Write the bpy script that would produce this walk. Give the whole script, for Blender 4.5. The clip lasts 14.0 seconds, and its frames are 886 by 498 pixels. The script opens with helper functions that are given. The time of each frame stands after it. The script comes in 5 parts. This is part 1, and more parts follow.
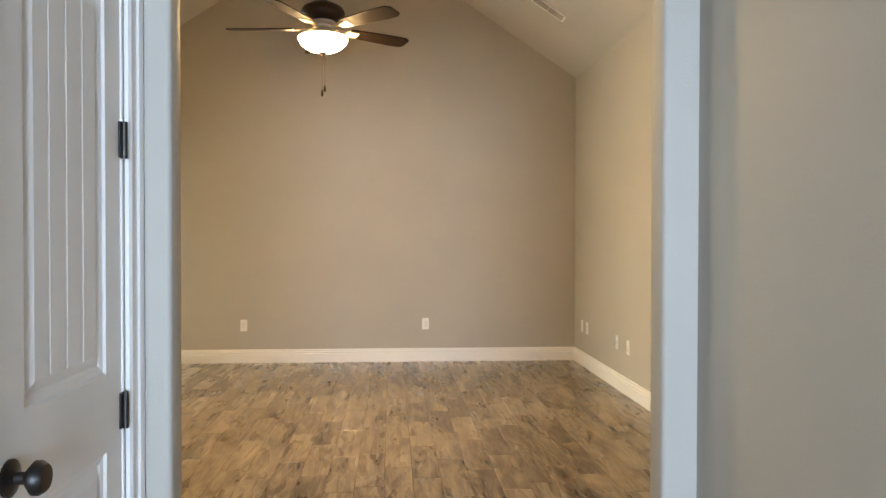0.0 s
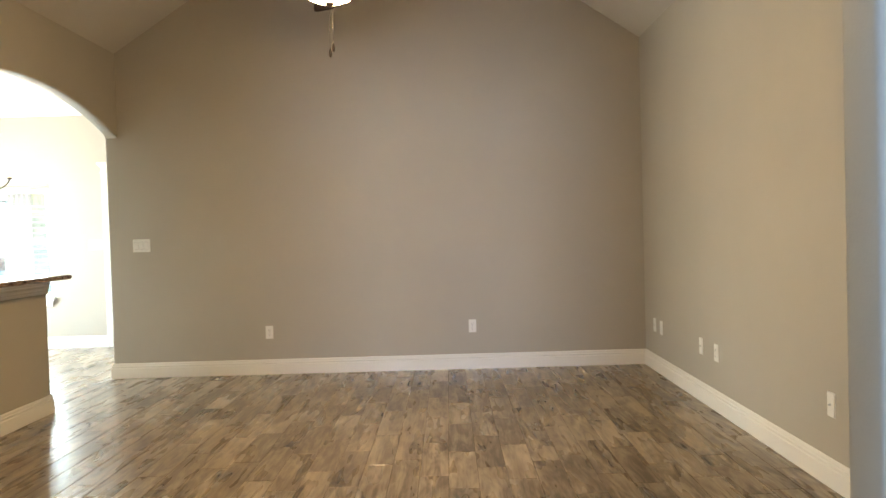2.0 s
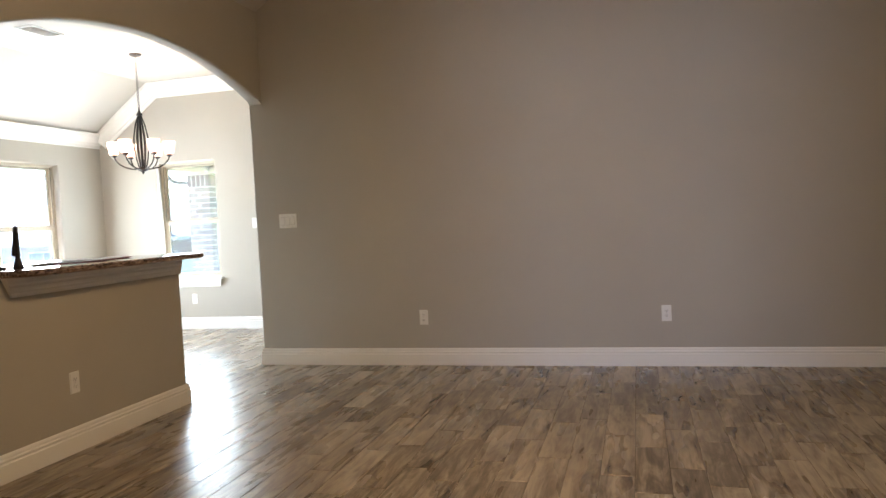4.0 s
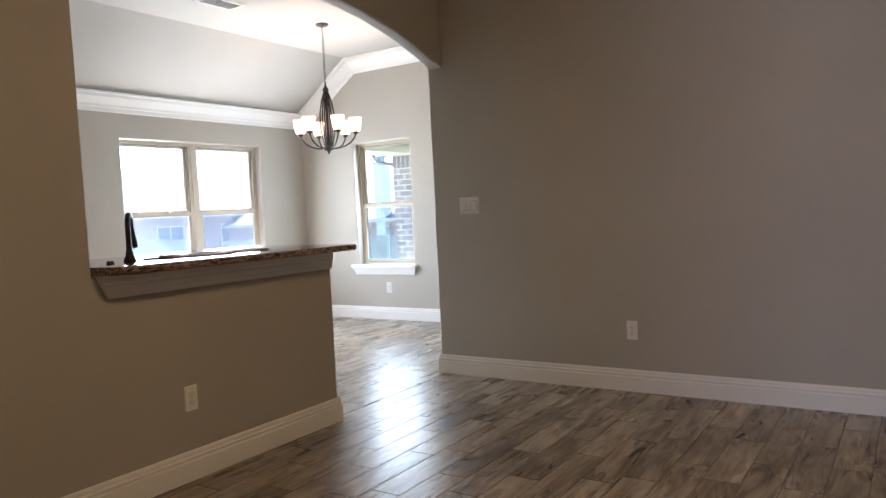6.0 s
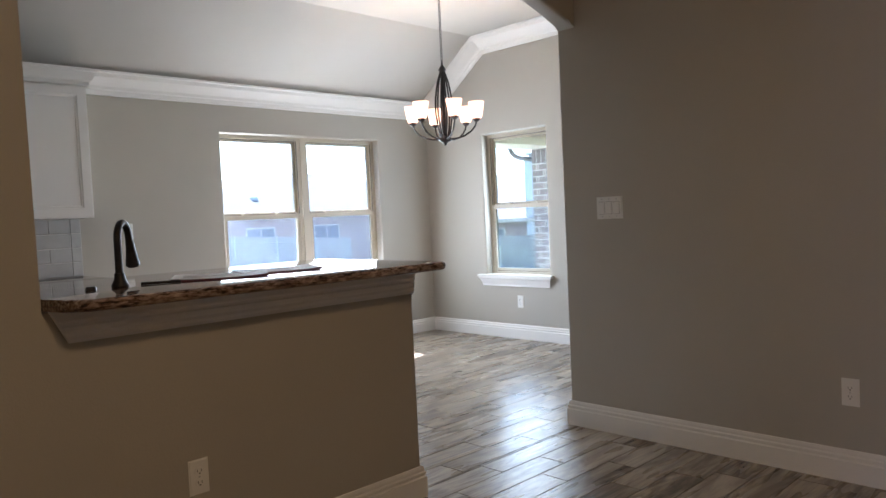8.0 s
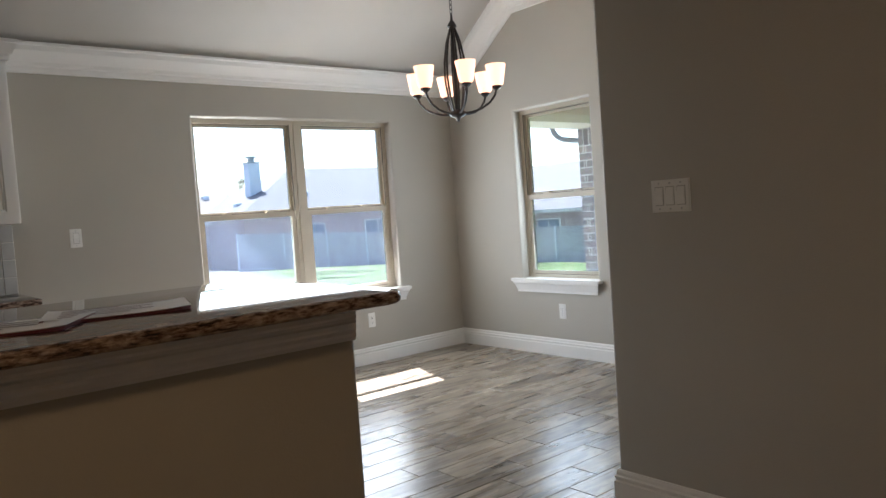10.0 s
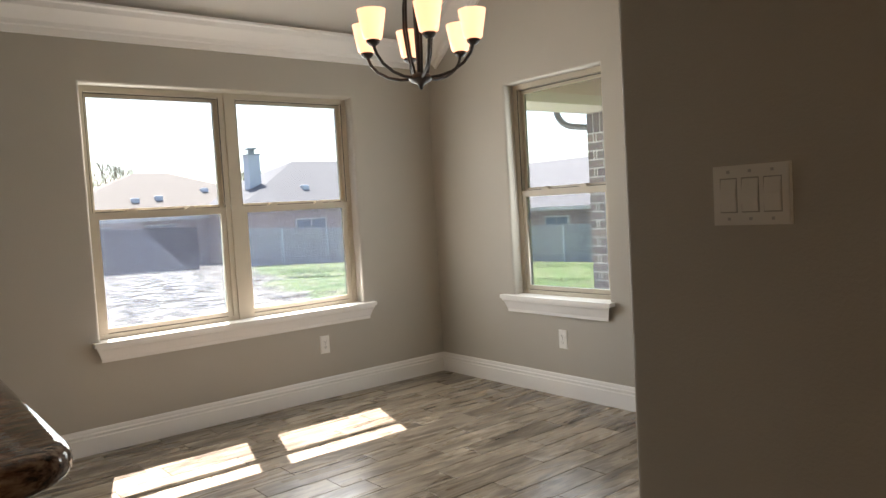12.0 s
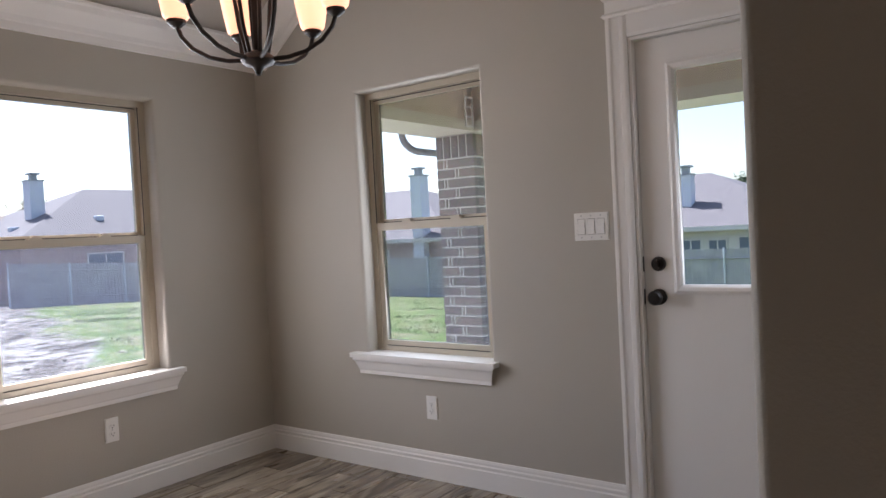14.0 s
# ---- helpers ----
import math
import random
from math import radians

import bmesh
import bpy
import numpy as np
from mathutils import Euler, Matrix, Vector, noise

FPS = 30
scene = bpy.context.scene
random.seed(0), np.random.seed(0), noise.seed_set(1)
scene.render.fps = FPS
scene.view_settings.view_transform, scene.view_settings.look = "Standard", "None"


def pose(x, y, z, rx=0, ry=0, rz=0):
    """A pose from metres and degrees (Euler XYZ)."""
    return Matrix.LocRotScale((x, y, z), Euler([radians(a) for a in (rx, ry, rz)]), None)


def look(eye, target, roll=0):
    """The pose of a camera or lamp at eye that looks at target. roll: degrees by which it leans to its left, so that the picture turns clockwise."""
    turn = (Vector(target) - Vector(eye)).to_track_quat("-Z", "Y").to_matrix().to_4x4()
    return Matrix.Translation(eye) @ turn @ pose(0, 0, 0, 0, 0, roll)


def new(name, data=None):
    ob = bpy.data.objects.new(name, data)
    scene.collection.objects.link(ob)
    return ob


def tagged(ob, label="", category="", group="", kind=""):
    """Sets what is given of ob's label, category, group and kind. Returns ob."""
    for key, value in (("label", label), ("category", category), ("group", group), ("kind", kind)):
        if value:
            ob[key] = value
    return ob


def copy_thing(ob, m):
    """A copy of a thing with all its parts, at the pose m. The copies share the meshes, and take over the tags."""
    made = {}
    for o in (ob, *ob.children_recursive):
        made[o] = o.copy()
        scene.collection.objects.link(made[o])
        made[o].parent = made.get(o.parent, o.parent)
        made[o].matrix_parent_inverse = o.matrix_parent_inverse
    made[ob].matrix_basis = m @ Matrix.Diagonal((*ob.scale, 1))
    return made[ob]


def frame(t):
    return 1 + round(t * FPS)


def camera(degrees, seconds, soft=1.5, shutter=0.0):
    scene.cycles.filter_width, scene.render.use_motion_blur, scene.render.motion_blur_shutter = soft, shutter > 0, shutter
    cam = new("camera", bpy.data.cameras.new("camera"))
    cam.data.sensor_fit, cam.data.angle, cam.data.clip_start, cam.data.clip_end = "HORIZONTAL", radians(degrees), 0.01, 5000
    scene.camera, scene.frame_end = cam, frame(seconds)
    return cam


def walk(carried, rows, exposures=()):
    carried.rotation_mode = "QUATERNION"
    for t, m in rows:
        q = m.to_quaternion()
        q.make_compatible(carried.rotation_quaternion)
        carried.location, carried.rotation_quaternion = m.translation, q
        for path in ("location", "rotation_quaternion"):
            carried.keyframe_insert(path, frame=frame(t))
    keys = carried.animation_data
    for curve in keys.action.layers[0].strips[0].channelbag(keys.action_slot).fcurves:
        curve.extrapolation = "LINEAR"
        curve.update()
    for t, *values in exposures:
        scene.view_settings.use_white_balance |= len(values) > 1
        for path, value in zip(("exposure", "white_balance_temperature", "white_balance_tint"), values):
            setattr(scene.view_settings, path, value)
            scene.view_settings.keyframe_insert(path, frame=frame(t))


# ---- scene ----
cam = camera(62.9, 14.0)
PATH = [
    (0, (0.372, 0.364, 1.33), (0.51, 2.359, 1.3), 0.1),
    (0.5, (0.409, 0.565, 1.31), (0.521, 2.561, 1.265), -0.2),
    (1, (0.478, 0.813, 1.315), (0.558, 2.811, 1.263), -0.6),
    (1.5, (0.498, 1.092, 1.3), (0.529, 3.091, 1.249), -1.2),
    (2, (0.513, 1.32, 1.307), (0.499, 3.319, 1.259), -1.7),
    (2.2, (0.542, 1.459, 1.311), (0.466, 3.457, 1.269), -1.7),
    (4.3, (0.536, 2.62, 1.212), (-0.068, 4.524, 1.118), -3.0),
    (4.5, (0.51, 2.752, 1.224), (-0.158, 4.635, 1.13), -2.9),
    (5, (0.507, 3.047, 1.222), (-0.338, 4.857, 1.123), -2.6),
    (5.5, (0.461, 3.336, 1.226), (-0.522, 5.074, 1.122), -2.5),
    (6, (0.349, 3.634, 1.231), (-0.75, 5.302, 1.125), -2.8),
    (6.5, (0.246, 3.925, 1.219), (-0.991, 5.494, 1.128), -2.8),
    (7, (0.126, 4.189, 1.235), (-1.199, 5.685, 1.152), -2.9),
    (7.5, (-0.039, 4.448, 1.254), (-1.415, 5.897, 1.168), -2.8),
    (8, (-0.19, 4.718, 1.254), (-1.618, 6.116, 1.164), -2.7),
    (8.2, (-0.262, 4.828, 1.258), (-1.703, 6.212, 1.163), -2.7),
    (10.3, (-0.952, 5.931, 1.261), (-2.497, 7.196, 1.158), -3.9),
    (10.5, (-1.018, 6.042, 1.25), (-2.568, 7.301, 1.148), -3.7),
    (11, (-1.202, 6.306, 1.266), (-2.768, 7.546, 1.164), -3.7),
    (11.5, (-1.438, 6.535, 1.278), (-3.01, 7.767, 1.173), -3.6),
    (12, (-1.653, 6.768, 1.269), (-3.204, 8.024, 1.153), -3.3),
    (12.5, (-1.881, 6.933, 1.268), (-3.381, 8.251, 1.144), -3.1),
    (13, (-2.127, 7.101, 1.264), (-3.545, 8.508, 1.15), -3.0),
    (13.5, (-2.322, 7.245, 1.272), (-3.625, 8.759, 1.183), -2.9),
    (14, (-2.494, 7.308, 1.29), (-3.678, 8.919, 1.238), -3.0),
]
EXPOSURES = [(0, 5.57, 7300, 8), (2, 5.32, 6550, 6), (4.5, 4.47, 6200, 16), (6, 4.05, 5950, 18), (8, 3.66, 5850, 18), (10.5, 3.10, 6380, 17), (11.5, 3.03, 6920, 19),
             (12, 2.83, 7300, 20), (12.5, 2.43, 7790, 22), (13, 2.43, 7800, 25), (14, 2.48, 6600, 28)]
walk(cam, [(t, look(eye, target, roll)) for t, eye, target, roll in PATH], EXPOSURES)

# world and sun
SUN_TRAVEL = Vector((1.0, -0.30, -1.39))
SUN_FROM = -SUN_TRAVEL.normalized()
world = bpy.data.worlds.new("sky")
scene.world = world
world.use_nodes = True
wn = world.node_tree.nodes
sky = wn.new("ShaderNodeTexSky")
sky.sky_type = 'NISHITA'
sky.sun_disc = False
sky.sun_elevation = math.asin(SUN_FROM.z)
sky.sun_rotation = math.atan2(SUN_FROM.x, SUN_FROM.y)
sky.dust_density = 1.5
wn["Background"].inputs["Strength"].default_value = 0.10
world.node_tree.links.new(sky.outputs[0], wn["Background"].inputs["Color"])
sun = new("sun", bpy.data.lights.new("sun", 'SUN'))
sun.data.energy, sun.data.angle, sun.data.color = 5.0, radians(0.53), (1.0, 0.995, 0.98)
sun.matrix_world = look((0, 0, 30), Vector((0, 0, 30)) + SUN_TRAVEL)


def window_lamp(name, at, target, sx, sy, power, colour, spread=180):
    lamp = new(name, bpy.data.lights.new(name, 'AREA'))
    lamp.data.shape, lamp.data.size, lamp.data.size_y = 'RECTANGLE', sx, sy
    lamp.data.energy, lamp.data.color = power, colour
    lamp.data.spread = radians(spread)
    lamp.matrix_world = look(at, target)
    return lamp


# daylight through the entry's glazing behind the walker
window_lamp("entry_daylight", (0.45, -3.55, 1.25), (0.45, 0, 1.20), 1.46, 1.8, 3.6, (0.50, 0.68, 1.0), 110)
# sky light standing in the dining room's openings
window_lamp("window_daylight", (-6.111, 8.677, 1.345), (0, 8.0, 0.7), 1.66, 1.36, 6.3, (0.90, 1.0, 0.99))
window_lamp("side_window_daylight", (-4.807, 10.341, 1.35), (-4.807, 5, 1.1), 0.72, 1.34, 1.75, (0.80, 0.95, 1.0))
window_lamp("door_daylight", (-3.205, 10.30, 1.455), (-3.205, 5, 1.2), 0.50, 0.85, 1.15, (0.80, 0.93, 1.0))
FAN_GLOW, SHADE_GLOW, BULB_GLOW = 6.5, 0.275, 10.0

# ---------------------------------------------------------------- materials


def material(name, rough=0.5, metal=0.0, colour=(0.5, 0.5, 0.5), spec=0.5):
    m = bpy.data.materials.new(name)
    m.use_nodes = True
    p = m.node_tree.nodes["Principled BSDF"]
    p.inputs["Base Color"].default_value = (*colour, 1)
    p.inputs["Roughness"].default_value = rough
    p.inputs["Metallic"].default_value = metal
    p.inputs["Specular IOR Level"].default_value = spec
    return m, m.node_tree.nodes, m.node_tree.links, p


def noise_node(n, l, scale, detail=4.0, vec=None, rough=0.55):
    t = n.new("ShaderNodeTexNoise")
    t.inputs["Scale"].default_value, t.inputs["Detail"].default_value, t.inputs["Roughness"].default_value = scale, detail, rough
    if vec is not None:
        l.new(vec, t.inputs["Vector"])
    return t


def ramp(n, l, src, stops):
    r = n.new("ShaderNodeValToRGB")
    while len(r.color_ramp.elements) < len(stops):
        r.color_ramp.elements.new(0.5)
    for e, (pos, c) in zip(r.color_ramp.elements, stops):
        e.position, e.color = pos, (*c, 1)
    l.new(src, r.inputs["Fac"])
    return r


def bump(n, l, p, src, strength, distance):
    b = n.new("ShaderNodeBump")
    b.inputs["Strength"].default_value, b.inputs["Distance"].default_value = strength, distance
    l.new(src, b.inputs["Height"])
    l.new(b.outputs[0], p.inputs["Normal"])
    return b


def position(n):
    return n.new("ShaderNodeNewGeometry").outputs["Position"]


def painted(name, colour, rough, peel=0.35, peel_scale=160.0, vary=0.03):
    """Rolled paint on textured drywall or on wood."""
    m, n, l, p = material(name, rough, 0, colour, 0.35)
    pos = position(n)
    big = noise_node(n, l, 1.3, 3, pos)
    dark = tuple(c * (1 - vary) for c in colour)
    lite = tuple(min(1, c * (1 + vary)) for c in colour)
    r = ramp(n, l, big.outputs["Fac"], [(0.3, dark), (0.7, lite)])
    l.new(r.outputs[0], p.inputs["Base Color"])
    fine = noise_node(n, l, peel_scale, 3, pos, 0.6)
    bump(n, l, p, fine.outputs["Fac"], peel, 0.002)
    return m


WALL = painted("greige_wall_paint", (0.445, 0.412, 0.357), 0.62, 0.4, 130.0)
CEIL = painted("ceiling_paint", (0.54, 0.51, 0.465), 0.8, 0.5, 120)
TRIM = painted("white_semigloss_trim", (0.84, 0.82, 0.79), 0.32, 0.06, 60, 0.012)
CABINET = painted("white_cabinet_lacquer", (0.83, 0.80, 0.765), 0.35, 0.05, 60, 0.012)
VINYL = painted("almond_window_vinyl", (0.50, 0.445, 0.35), 0.4, 0.03, 80, 0.02)
PLASTIC = painted("white_plastic_plate", (0.82, 0.81, 0.78), 0.3, 0.02, 90, 0.01)
SLOT, *_ = material("dark_slot", 0.6, 0, (0.03, 0.03, 0.03))
# mid grey: painted shade for switch gaps, reused for the vents' backing sheet
GAP_SHADE, *_ = material("painted_gap_shade", 0.5, 0, (0.42, 0.41, 0.39))


def bronze_material():
    m, n, l, p = material("oil_rubbed_bronze", 0.38, 0.2, (0.02, 0.016, 0.013))
    t = noise_node(n, l, 30, 4, position(n))
    r = ramp(n, l, t.outputs["Fac"], [(0.35, (0.009, 0.007, 0.006)), (0.75, (0.026, 0.019, 0.015))])
    l.new(r.outputs[0], p.inputs["Base Color"])
    return m


BRONZE = bronze_material()
FAN_METAL, *_ = material("brushed_fan_bronze", 0.42, 0.8, (0.055, 0.036, 0.026))
FAN_ARM, *_ = material("cream_fan_bracket_metal", 0.4, 0.3, (0.62, 0.54, 0.40))
STEEL, *_ = material("brushed_steel", 0.3, 1.0, (0.55, 0.55, 0.55))


def wood_blade_material():
    m, n, l, p = material("walnut_blade", 0.6, 0, (0.04, 0.02, 0.012), 0.12)
    c = n.new("ShaderNodeTexCoord")
    mp = n.new("ShaderNodeMapping")
    mp.inputs["Scale"].default_value = (3, 40, 3)
    l.new(c.outputs["Object"], mp.inputs[0])
    t = noise_node(n, l, 2.0, 5, mp.outputs[0])
    r = ramp(n, l, t.outputs["Fac"], [(0.3, (0.007, 0.004, 0.003)), (0.7, (0.019, 0.011, 0.007))])
    l.new(r.outputs[0], p.inputs["Base Color"])
    return m


BLADE = wood_blade_material()


def glow_glass(name, colour, strength, body):
    m, n, l, p = material(name, 0.35, 0, body)
    p.inputs["Emission Color"].default_value = (*colour, 1)
    p.inputs["Emission Strength"].default_value = strength
    return m


FAN_BOWL = glow_glass("lit_alabaster_bowl", (1.0, 0.68, 0.34), FAN_GLOW, (0.8, 0.76, 0.68))
SHADE_GLASS = glow_glass("lit_frosted_shade", (1.0, 0.46, 0.245), SHADE_GLOW, (0.85, 0.8, 0.7))
BULB = glow_glass("lit_bulb", (1.0, 0.62, 0.32), BULB_GLOW, (0.9, 0.85, 0.75))


def pane_material(name, tint, gloss):
    m = bpy.data.materials.new(name)
    m.use_nodes = True
    n, l = m.node_tree.nodes, m.node_tree.links
    n.remove(n["Principled BSDF"])
    tr = n.new("ShaderNodeBsdfTransparent")
    tr.inputs[0].default_value = (*tint, 1)
    gl = n.new("ShaderNodeBsdfGlossy")
    gl.inputs["Roughness"].default_value = 0.02
    mx = n.new("ShaderNodeMixShader")
    fr = n.new("ShaderNodeFresnel")
    fr.inputs["IOR"].default_value = gloss
    l.new(fr.outputs[0], mx.inputs[0])
    l.new(tr.outputs[0], mx.inputs[1])
    l.new(gl.outputs[0], mx.inputs[2])
    l.new(mx.outputs[0], n["Material Output"].inputs[0])
    return m


# tint added to dim the bright outdoors; panes cast no shadow, sunlight stays full
PANE = pane_material("dimming_window_glass", (0.60, 0.66, 0.685), 1.12)


def screen_material():
    m = bpy.data.materials.new("insect_screen_mesh")
    m.use_nodes = True
    n, l = m.node_tree.nodes, m.node_tree.links
    p = n["Principled BSDF"]
    p.inputs["Base Color"].default_value = (0.74, 0.75, 0.84, 1)
    p.inputs["Roughness"].default_value = 0.6
    tr = n.new("ShaderNodeBsdfTransparent")
    thru = n.new("ShaderNodeBsdfTranslucent")
    thru.inputs[0].default_value = (0.64, 0.63, 0.82, 1)
    weave = n.new("ShaderNodeMixShader")
    weave.inputs[0].default_value = 0.20
    l.new(p.outputs[0], weave.inputs[1])
    l.new(thru.outputs[0], weave.inputs[2])
    mx = n.new("ShaderNodeMixShader")
    mx.inputs[0].default_value = 0.125
    l.new(tr.outputs[0], mx.inputs[1])
    l.new(weave.outputs[0], mx.inputs[2])
    l.new(mx.outputs[0], n["Material Output"].inputs[0])
    return m


SCREEN = screen_material()


def plank_material(name, by_island):
    """Wood-look porcelain: grey-brown boards with cathedral grain, each its own cut."""
    m, n, l, p = material(name, 0.3, 0, (0.2, 0.15, 0.1), 0.5)
    if by_island:
        rnd = n.new("ShaderNodeNewGeometry").outputs["Random Per Island"]
    else:
        rnd = n.new("ShaderNodeObjectInfo").outputs["Random"]
    pos = position(n)
    off = n.new("ShaderNodeCombineXYZ")
    for k, f in enumerate((91.0, 57.0, 33.0)):
        mu = n.new("ShaderNodeMath")
        mu.operation = 'MULTIPLY'
        mu.inputs[1].default_value = f
        l.new(rnd, mu.inputs[0])
        l.new(mu.outputs[0], off.inputs[k])
    add = n.new("ShaderNodeVectorMath")
    add.operation = 'ADD'
    l.new(pos, add.inputs[0])
    l.new(off.outputs[0], add.inputs[1])
    mp = n.new("ShaderNodeMapping")
    mp.inputs["Scale"].default_value = (8.5, 1.45, 1.0)
    l.new(add.outputs[0], mp.inputs[0])
    warp = noise_node(n, l, 1.1, 2, mp.outputs[0])
    wv = n.new("ShaderNodeTexNoise")
    wv.inputs["Scale"].default_value, wv.inputs["Detail"].default_value = 1.5, 4.0
    wv.inputs["Roughness"].default_value, wv.inputs["Distortion"].default_value = 0.66, 1.3
    l.new(mp.outputs[0], wv.inputs["Vector"])
    mp2 = n.new("ShaderNodeMapping")
    mp2.inputs["Scale"].default_value = (55.0, 2.5, 1.0)
    l.new(add.outputs[0], mp2.inputs[0])
    grain = noise_node(n, l, 1.6, 5, mp2.outputs[0])
    mix1 = n.new("ShaderNodeMath")
    mix1.operation = 'MULTIPLY_ADD'
    l.new(grain.outputs["Fac"], mix1.inputs[0])
    mix1.inputs[1].default_value = 0.34
    l.new(wv.outputs["Fac"], mix1.inputs[2])
    tone = n.new("ShaderNodeMath")
    tone.operation = 'MULTIPLY_ADD'
    l.new(rnd, tone.inputs[0])
    tone.inputs[1].default_value = 0.15
    l.new(mix1.outputs[0], tone.inputs[2])
    # growth rings: contours of a slow field, stretched along the board
    mp3 = n.new("ShaderNodeMapping")
    mp3.inputs["Scale"].default_value = (6.0, 1.25, 1.0)
    l.new(add.outputs[0], mp3.inputs[0])
    field = noise_node(n, l, 1.0, 1.0, mp3.outputs[0])
    spin = n.new("ShaderNodeMath")
    spin.operation = 'MULTIPLY'
    spin.inputs[1].default_value = 62.0
    l.new(field.outputs["Fac"], spin.inputs[0])
    ring = n.new("ShaderNodeMath")
    ring.operation = 'SINE'
    l.new(spin.outputs[0], ring.inputs[0])
    figure = n.new("ShaderNodeMath")
    figure.operation = 'MULTIPLY_ADD'
    figure.inputs[1].default_value = 0.036
    l.new(ring.outputs[0], figure.inputs[0])
    l.new(tone.outputs[0], figure.inputs[2])
    r = ramp(n, l, figure.outputs[0], [(0.54, (0.075, 0.056, 0.040)), (0.65, (0.142, 0.109, 0.079)),
                                       (0.76, (0.245, 0.197, 0.146)), (0.93, (0.39, 0.325, 0.25))])
    l.new(r.outputs[0], p.inputs["Base Color"])
    rr = n.new("ShaderNodeMapRange")
    l.new(warp.outputs["Fac"], rr.inputs[0])
    rr.inputs[3].default_value, rr.inputs[4].default_value = 0.22, 0.34
    l.new(rr.outputs[0], p.inputs["Roughness"])
    bump(n, l, p, mix1.outputs[0], 0.12, 0.002)
    return m


PLANK = plank_material("wood_look_tile", False)
PLANK_REST = plank_material("wood_look_tile_field", True)


def two_tone(name, a, b, scale, rough, detail=5, bump_s=0.2, bump_d=0.004, spec=0.4):
    m, n, l, p = material(name, rough, 0, a, spec)
    pos = position(n)
    t = noise_node(n, l, scale, detail, pos)
    r = ramp(n, l, t.outputs["Fac"], [(0.32, a), (0.68, b)])
    l.new(r.outputs[0], p.inputs["Base Color"])
    f = noise_node(n, l, scale * 9, 3, pos)
    bump(n, l, p, f.outputs["Fac"], bump_s, bump_d)
    return m


GROUT = two_tone("dark_grout", (0.10, 0.08, 0.062), (0.15, 0.122, 0.098), 20, 0.9)
CONCRETE = two_tone("patio_concrete", (0.47, 0.45, 0.41), (0.58, 0.56, 0.51), 3, 0.85)
MORTAR = two_tone("light_mortar", (0.74, 0.71, 0.66), (0.85, 0.82, 0.77), 14, 0.95)
FENCE = two_tone("weathered_cedar", (0.31, 0.30, 0.315), (0.43, 0.415, 0.43), 2.2, 0.85)
FENCE_BROWN = two_tone("brown_stained_fence", (0.48, 0.395, 0.395), (0.58, 0.485, 0.48), 2.2, 0.85)
ROOF_TAN = two_tone("tan_shingles", (0.17, 0.13, 0.108), (0.23, 0.178, 0.145), 5, 0.9)
ROOF_GREY = two_tone("grey_brown_shingles", (0.115, 0.10, 0.10), (0.165, 0.145, 0.145), 5, 0.9)
SIDING = two_tone("pale_siding", (0.55, 0.52, 0.47), (0.64, 0.61, 0.55), 2, 0.8)
FAR_BRICK = two_tone("far_red_brick", (0.30, 0.215, 0.18), (0.41, 0.305, 0.26), 4, 0.9)
CHIMNEY = two_tone("grey_chimney_siding", (0.56, 0.58, 0.62), (0.66, 0.68, 0.72), 3, 0.8)
FAR_GLASS, *_ = material("far_window_glass", 0.08, 0, (0.12, 0.16, 0.20), 0.6)
EAVE_PAINT = painted("tan_soffit_paint", (0.72, 0.60, 0.50), 0.6, 0.1, 40)
GUTTER, *_ = material("grey_downspout", 0.4, 0.2, (0.30, 0.31, 0.32))
BARK = two_tone("bare_bark", (0.10, 0.08, 0.065), (0.17, 0.14, 0.11), 9, 0.9)
LEAF = two_tone("evergreen_leaf", (0.045, 0.065, 0.03), (0.085, 0.11, 0.05), 4, 0.7)
SPLASH = two_tone("grey_glazed_tile", (0.50, 0.50, 0.49), (0.58, 0.58, 0.57), 6, 0.18, 3, 0.02, 0.002, 0.5)


def brick_material():
    m, n, l, p = material("grey_brown_brick", 0.88, 0, (0.25, 0.2, 0.17))
    rnd = n.new("ShaderNodeObjectInfo").outputs["Random"]
    r = ramp(n, l, rnd, [(0.0, (0.33, 0.29, 0.275)), (0.45, (0.44, 0.385, 0.36)), (0.8, (0.52, 0.44, 0.39)), (1.0, (0.58, 0.46, 0.40))])
    t = noise_node(n, l, 45, 5, position(n))
    mx = n.new("ShaderNodeMix")
    mx.data_type, mx.blend_type = 'RGBA', 'MULTIPLY'
    mx.inputs[0].default_value = 0.5
    l.new(r.outputs[0], mx.inputs[6])
    l.new(t.outputs["Color"], mx.inputs[7])
    l.new(mx.outputs[2], p.inputs["Base Color"])
    bump(n, l, p, t.outputs["Fac"], 0.5, 0.004)
    return m


BRICK = brick_material()


